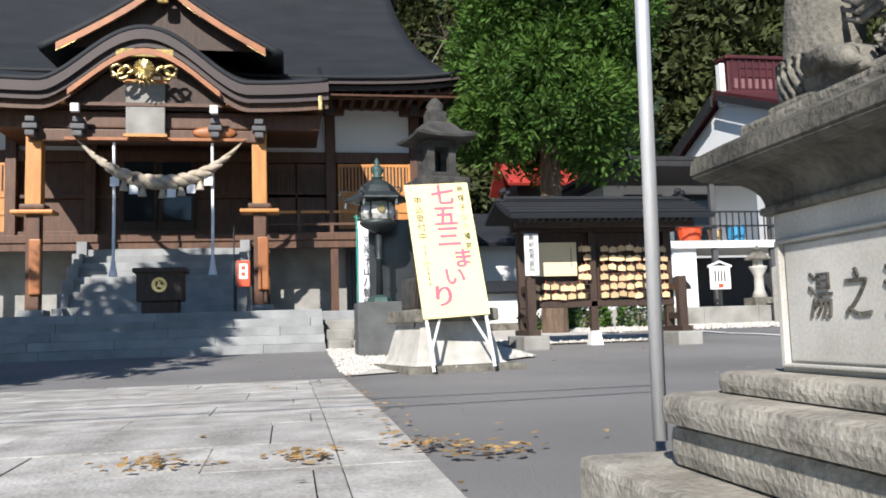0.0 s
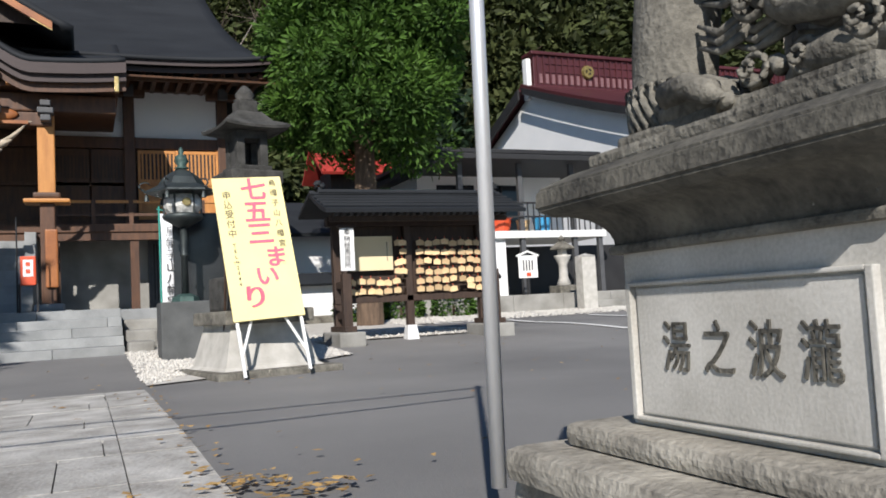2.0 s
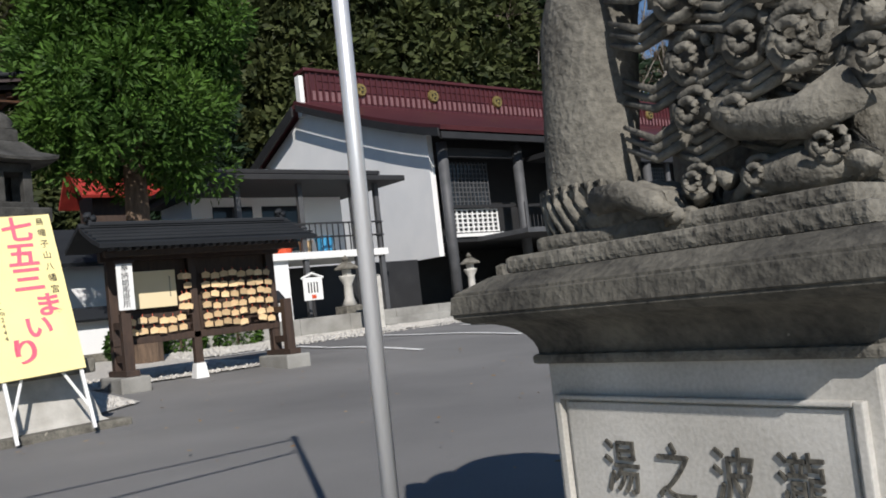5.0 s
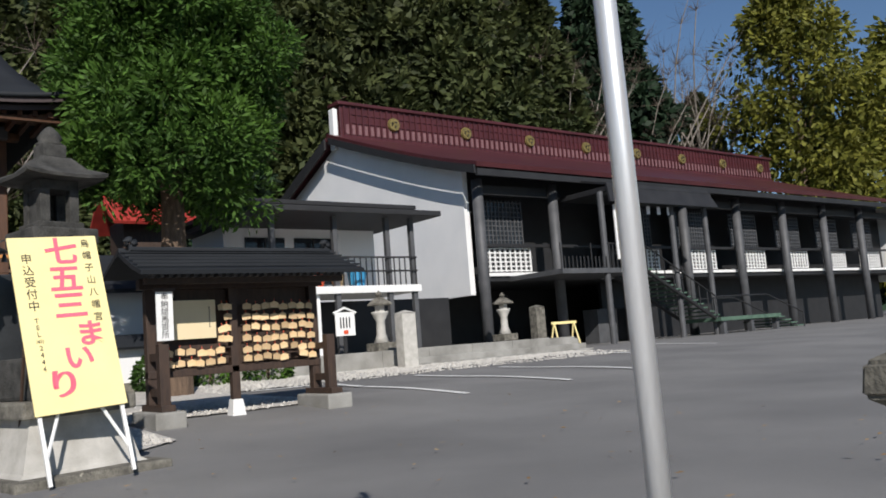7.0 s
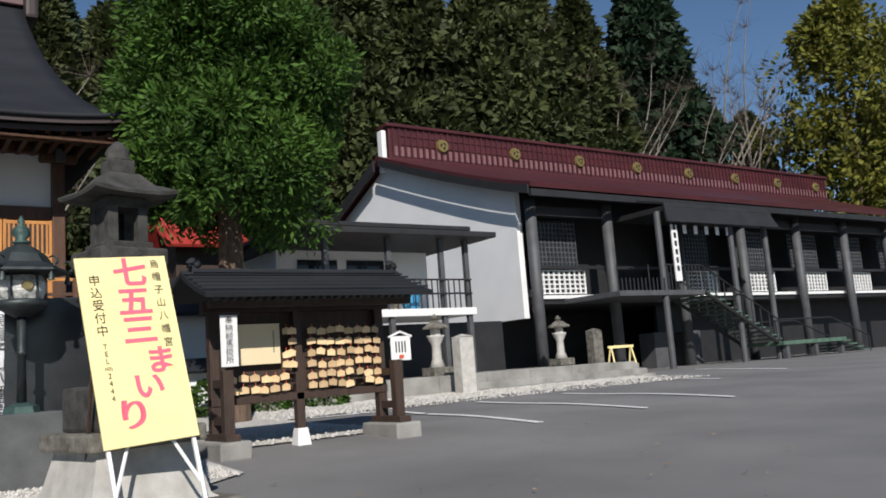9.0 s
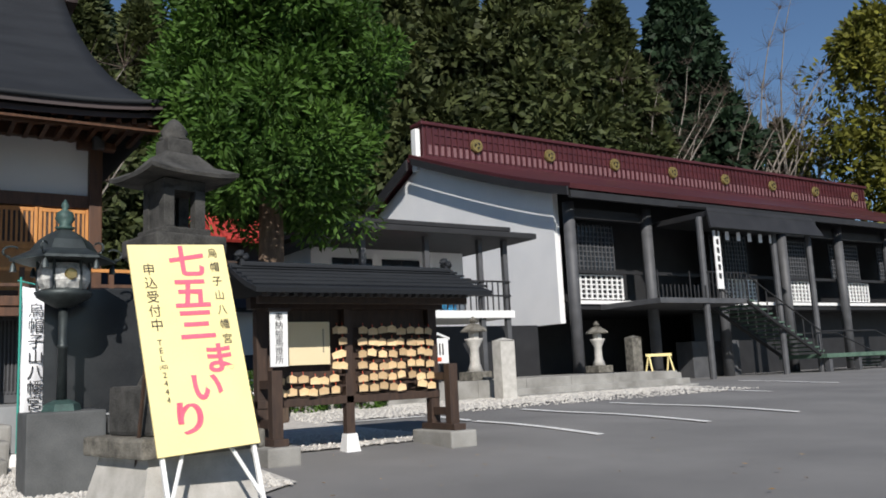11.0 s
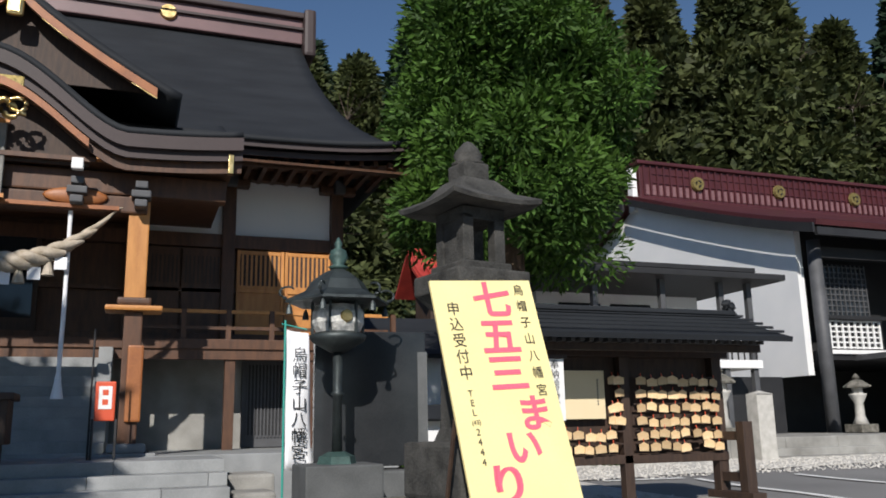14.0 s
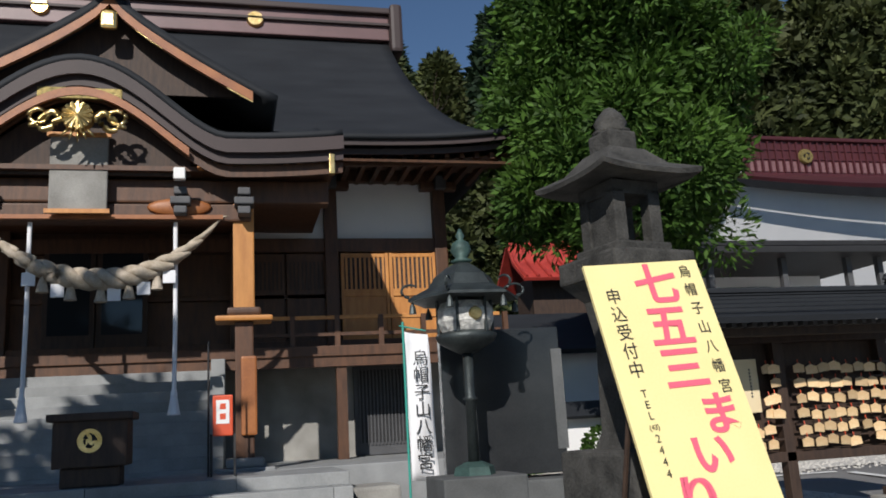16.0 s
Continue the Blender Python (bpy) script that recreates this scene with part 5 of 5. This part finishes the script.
broad("evergreen_tree", (8.45, 21.3, 0.3), 13.2, 3.65, 4.7, LEAF, "dense bright green evergreen tree with bare trunk", 3, 340, 340, 0.068, taper=0.5, aspect=3.0, droop=0.0)
c1 = conifer("cedar_tree", (36, 66, 0), 38, 8.5, CEDAR, "tall olive-green cedar with drooping tufts", 1, 620, 90, 0.40)
c2 = conifer("cedar_tree", (45, 64, 0), 36, 8.0, PINE, "tall dark green cedar", 2, 560, 90, 0.40)
c3 = conifer("cedar_tree", (28, 62, 0), 37, 9.0, CEDAR, "broad olive-green cedar with dense tufts", 7, 620, 90, 0.42)
random.seed(21)
for x, y, s, src in ((33, 58, 0.92, c1), (39, 58, 0.98, c3), (46, 57, 1.0, c1), (51, 58, 1.02, c3), (56, 56, 0.95, c1), (21, 64, 0.95, c2), (22.5, 55, 0.82, c2), (15, 60, 0.74, c1), (10.5, 58, 0.76, c3), (40, 72, 1.08, c2), (54, 68, 1.0, c2),
                     (4, 72, 0.70, c2), (-4, 76, 0.66, c1), (-11, 74, 0.70, c2), (12.5, 66, 0.84, c2), (-16, 80, 0.72, c2), (17, 68, 0.85, c3), (67, 57, 1.16, c2), (76, 62, 0.8, c2), (90, 62, 0.8, c1), (-18, 66, 0.6, c1), (100, 52, 0.75, c2),
                     (62, 70, 0.85, c2), (26, 74, 1.0, c1), (47, 78, 1.1, c3)):
    o = copy_thing(src, pose(x, y, 0, 0, 0, random.uniform(0, 360)))
    o.scale = (s, s, s * random.uniform(0.94, 1.06))


def bare(name, loc, h, seed, lean):
    rnd = random.Random(seed)
    t = thing(name, loc, "leafless pale-barked deciduous tree with fine twigs", "tree", "bare trees")
    tips = []
    bm = tube([(0, 0, 0), (lean * 0.3, 0, h * 0.3), (lean, 0, h * 0.55)], 0.28, 0.16, 8)
    for k in range(11):
        z0 = h * rnd.uniform(0.3, 0.56)
        a, l = rnd.uniform(0, math.tau), h * rnd.uniform(0.25, 0.45)
        p = [(lean * z0 / h * 1.5, 0, z0)]
        for j in range(1, 5):
            p.append((p[0][0] + l * 0.12 * j * math.cos(a + 0.2 * j), l * 0.12 * j * math.sin(a), z0 + l * 0.25 * j + rnd.uniform(-0.2, 0.2)))
        tube(p, 0.11, 0.02, 6, bm)
        tips += p[2:]
    part("trunk", bm, PALEBARK, t)
    bm = bmesh.new()
    for c in tips:
        for j in range(16):
            e = Vector(c) + Vector((rnd.gauss(0, 1.0), rnd.gauss(0, 1.0), rnd.gauss(0.9, 0.7)))
            mid = (Vector(c) + e) / 2 + Vector((rnd.gauss(0, 0.15), rnd.gauss(0, 0.15), 0))
            tube([c, mid, e], 0.022, 0.006, 3, bm, False)
    tagged(part("twig_spray", bm, TWIG, t, "fine bare twigs"), kind="stuff")


for k, (x, y, h, l) in enumerate(((60, 53.5, 34, -3.5), (66, 53, 33, 2.0), (72, 53, 37, 0.8), (76, 52, 38, -1), (82, 54, 37, 2), (7.6, 45, 18, -1))):
    bare("bare_tree", (x, y, 0), h, 40 + k, l)
broad("yellow_green_tree", (82, 45, 0), 34, 11, 6, OLIVE, "tall tree with thin yellow-green autumn leaves", 6, 260, 90, 0.34, taper=0.12)
broad("yellow_green_tree", (92, 38, 0), 30, 11, 4, OLIVE, "tall tree with thin yellow-green autumn leaves", 9, 240, 50, 0.42)
broad("shade_tree", (-6.9, 7.6, 0.0), 12.0, 3.9, 3.4, PINE, "dark evergreen tree beside the approach", 14, 150, 46, 0.24)
for x, y, r in ((9.0, 23.8, 0.7), (10.3, 23.9, 0.6), (6.6, 24.2, 0.65), (12.0, 23.9, 0.6)):
    rnd = random.Random(int(x * 10))
    s = thing("clipped_shrub", (x, y, 0.2), "rounded dark green clipped shrub", "shrub", "clipped shrubs")
    part("stem", tube([(0, 0, -0.05), (0, 0, r)], 0.05), BARK, s)
    leaves([(Vector((v.x * r, v.y * r, r * 0.9 + v.z * r * 0.85)), v) for v in (Vector((rnd.gauss(0, 1), rnd.gauss(0, 1), rnd.gauss(0, 1))).normalized() for _ in range(1500))], 0.07, LEAF, "crown", s, rnd)
bmh = sheet([[(x, y, z + 2.5 * noise.noise((x * 0.05, y * 0.05, 1))) for x in np.linspace(-120, 220, 60)] for y, z in ((78, 0), (86, 8), (110, 15), (160, 24))])
solo("wooded_hill", bmh, PINE, "dark wooded hillside behind the shrine", "hill", kind="structure")

# ---- loose ground pieces ----
gv = bmesh.new()
rnd = random.Random(5)


def pebbles(x0, x1, y0, y1, n, inside):
    for _ in range(n):
        x, y = rnd.uniform(x0, x1), rnd.uniform(y0, y1)
        if inside(x, y):
            s = rnd.uniform(0.018, 0.045)
            z = ground_z(x, y) + 0.03
            vs = [gv.verts.new((x + s * rnd.uniform(0.6, 1.3) * a, y + s * rnd.uniform(0.6, 1.3) * b_, z + s * c)) for a, b_, c in ((1, 0, 0), (0, 1, 0), (-1, 0, 0), (0, -1, 0), (0, 0, 0.8), (0, 0, -0.5))]
            for q in range(4):
                gv.faces.new((vs[q], vs[(q + 1) % 4], vs[4]))
                gv.faces.new((vs[(q + 1) % 4], vs[q], vs[5]))


pebbles(2.25, 5.4, 11.2, 17.5, 5200, lambda x, y: x < 2.3 + (y - 11.0) * 0.6 or y > 13)
pebbles(5.6, 24.0, 15.5, 24.0, 9000, lambda x, y: y > 20.2 and x > 9 or (y < 18 and x < 9.2))
solo("white_gravel", gv, GRAVEL, "loose white gravel bed beside the paving", "gravel", kind="stuff")
for nm, pts in (("gravel_bed", [(2.27, 11.0), (3.0, 11.3), (5.5, 13.2), (5.5, 18), (2.27, 18)]), ("gravel_bed", [(5.5, 15.6), (9.3, 15.6), (9.3, 20.4), (24, 22.3), (24, 24.1), (5.5, 24.1)])):
    b = bmesh.new()
    b.faces.new([b.verts.new((x, y, 0)) for x, y in pts])
    bmesh.ops.triangulate(b, faces=b.faces[:])
    bmesh.ops.subdivide_edges(b, edges=b.edges[:], cuts=7, use_grid_fill=True)
    for v in b.verts:
        v.co.z = ground_z(v.co.x, v.co.y) + 0.025
    solo(nm, b, GRAVEL, "white gravel strip", "gravel", kind="structure")
for (xa, ya), (xb, yb) in (((11.72, 19.8), (11.53, 18.2)), ((11.54, 18.0), (11.39, 14.2)), ((14.23, 19.8), (14.2, 14.25)), ((17.0, 19.6), (16.98, 14.25)), ((22.9, 22.6), (22.8, 19.0)), ((28, 24), (27.8, 20)), ((9.8, 20.2), (11.6, 20.1))):
    b = bmesh.new()
    d = Vector((xb - xa, yb - ya, 0))
    q = d.normalized().cross(Vector((0, 0, 1))) * 0.085
    r = []
    for t in np.linspace(0, 1, 12):
        p = Vector((xa, ya, 0)) + d * t
        r.append([tuple(p + q + Vector((0, 0, ground_z(*p.xy) + 0.022))), tuple(p - q + Vector((0, 0, ground_z(*p.xy) + 0.022)))])
    solo("parking_line", sheet(r, 0.006), LINEW, "worn white painted parking line", "line", "parking lines", "structure")
# fallen leaves
fl = bmesh.new()
for k in range(480):
    if k < 180:
        cx, cy = ((0.95, 4.35), (1.68, 4.4), (2.32, 4.5), (2.5, 4.25))[k % 4]
        x, y = rnd.gauss(cx, 0.11), rnd.gauss(cy, 0.10)
    elif k < 430:
        x, y = rnd.uniform(-4, 12), rnd.uniform(3, 15)
    else:
        x, y = rnd.gauss(2.2, 0.08), rnd.uniform(3.4, 11)
    z, s, a = ground_z(x, y) + rnd.uniform(0.03, 0.05), rnd.uniform(0.014, 0.038), rnd.uniform(0, 6.28)
    vs = [fl.verts.new((x + s * r_ * math.cos(a + w), y + s * r_ * math.sin(a + w), z + rnd.uniform(0, 0.015))) for r_, w in ((1.3, 0), (0.7, 1.3), (1.0, 3.1), (0.7, 4.8))]
    fl.faces.new(vs)
solo("fallen_leaves", fl, LITTER, "scattered dry yellow-brown fallen leaves", "leaves", kind="stuff")

# paving slabs of the approach, last because they are many
pv = thing("paving", (0, 0, 0), "worn pale stone paving of the shrine approach", "paving", kind="structure")
random.seed(31)


def slab(x0, x1, y0, y1, m=SLAB):
    o = random.uniform(0, 0.006)
    z = ground_z((x0 + x1) / 2, (y0 + y1) / 2)
    b = box(x0 + 0.004, x1 - 0.004, y0 + 0.011, y1 - 0.011, z - 0.08, z + 0.022 + o)
    for v in b.verts:
        v.co.z += ground_z(v.co.x, v.co.y) - z
    part("slab", b, m, pv)


y = -3.0
while y < 10.4:
    h = random.choice((0.62, 0.75, 0.9))
    h = min(h, 10.5 - y)
    x = -6.2 + random.uniform(0, 0.8)
    while x < 1.72:
        w = min(random.choice((0.9, 1.2, 1.5)), 1.8 - x)
        slab(x, x + w, y, y + h)
        x += w
    slab(1.8, 2.22, y, y + h)
    y += h
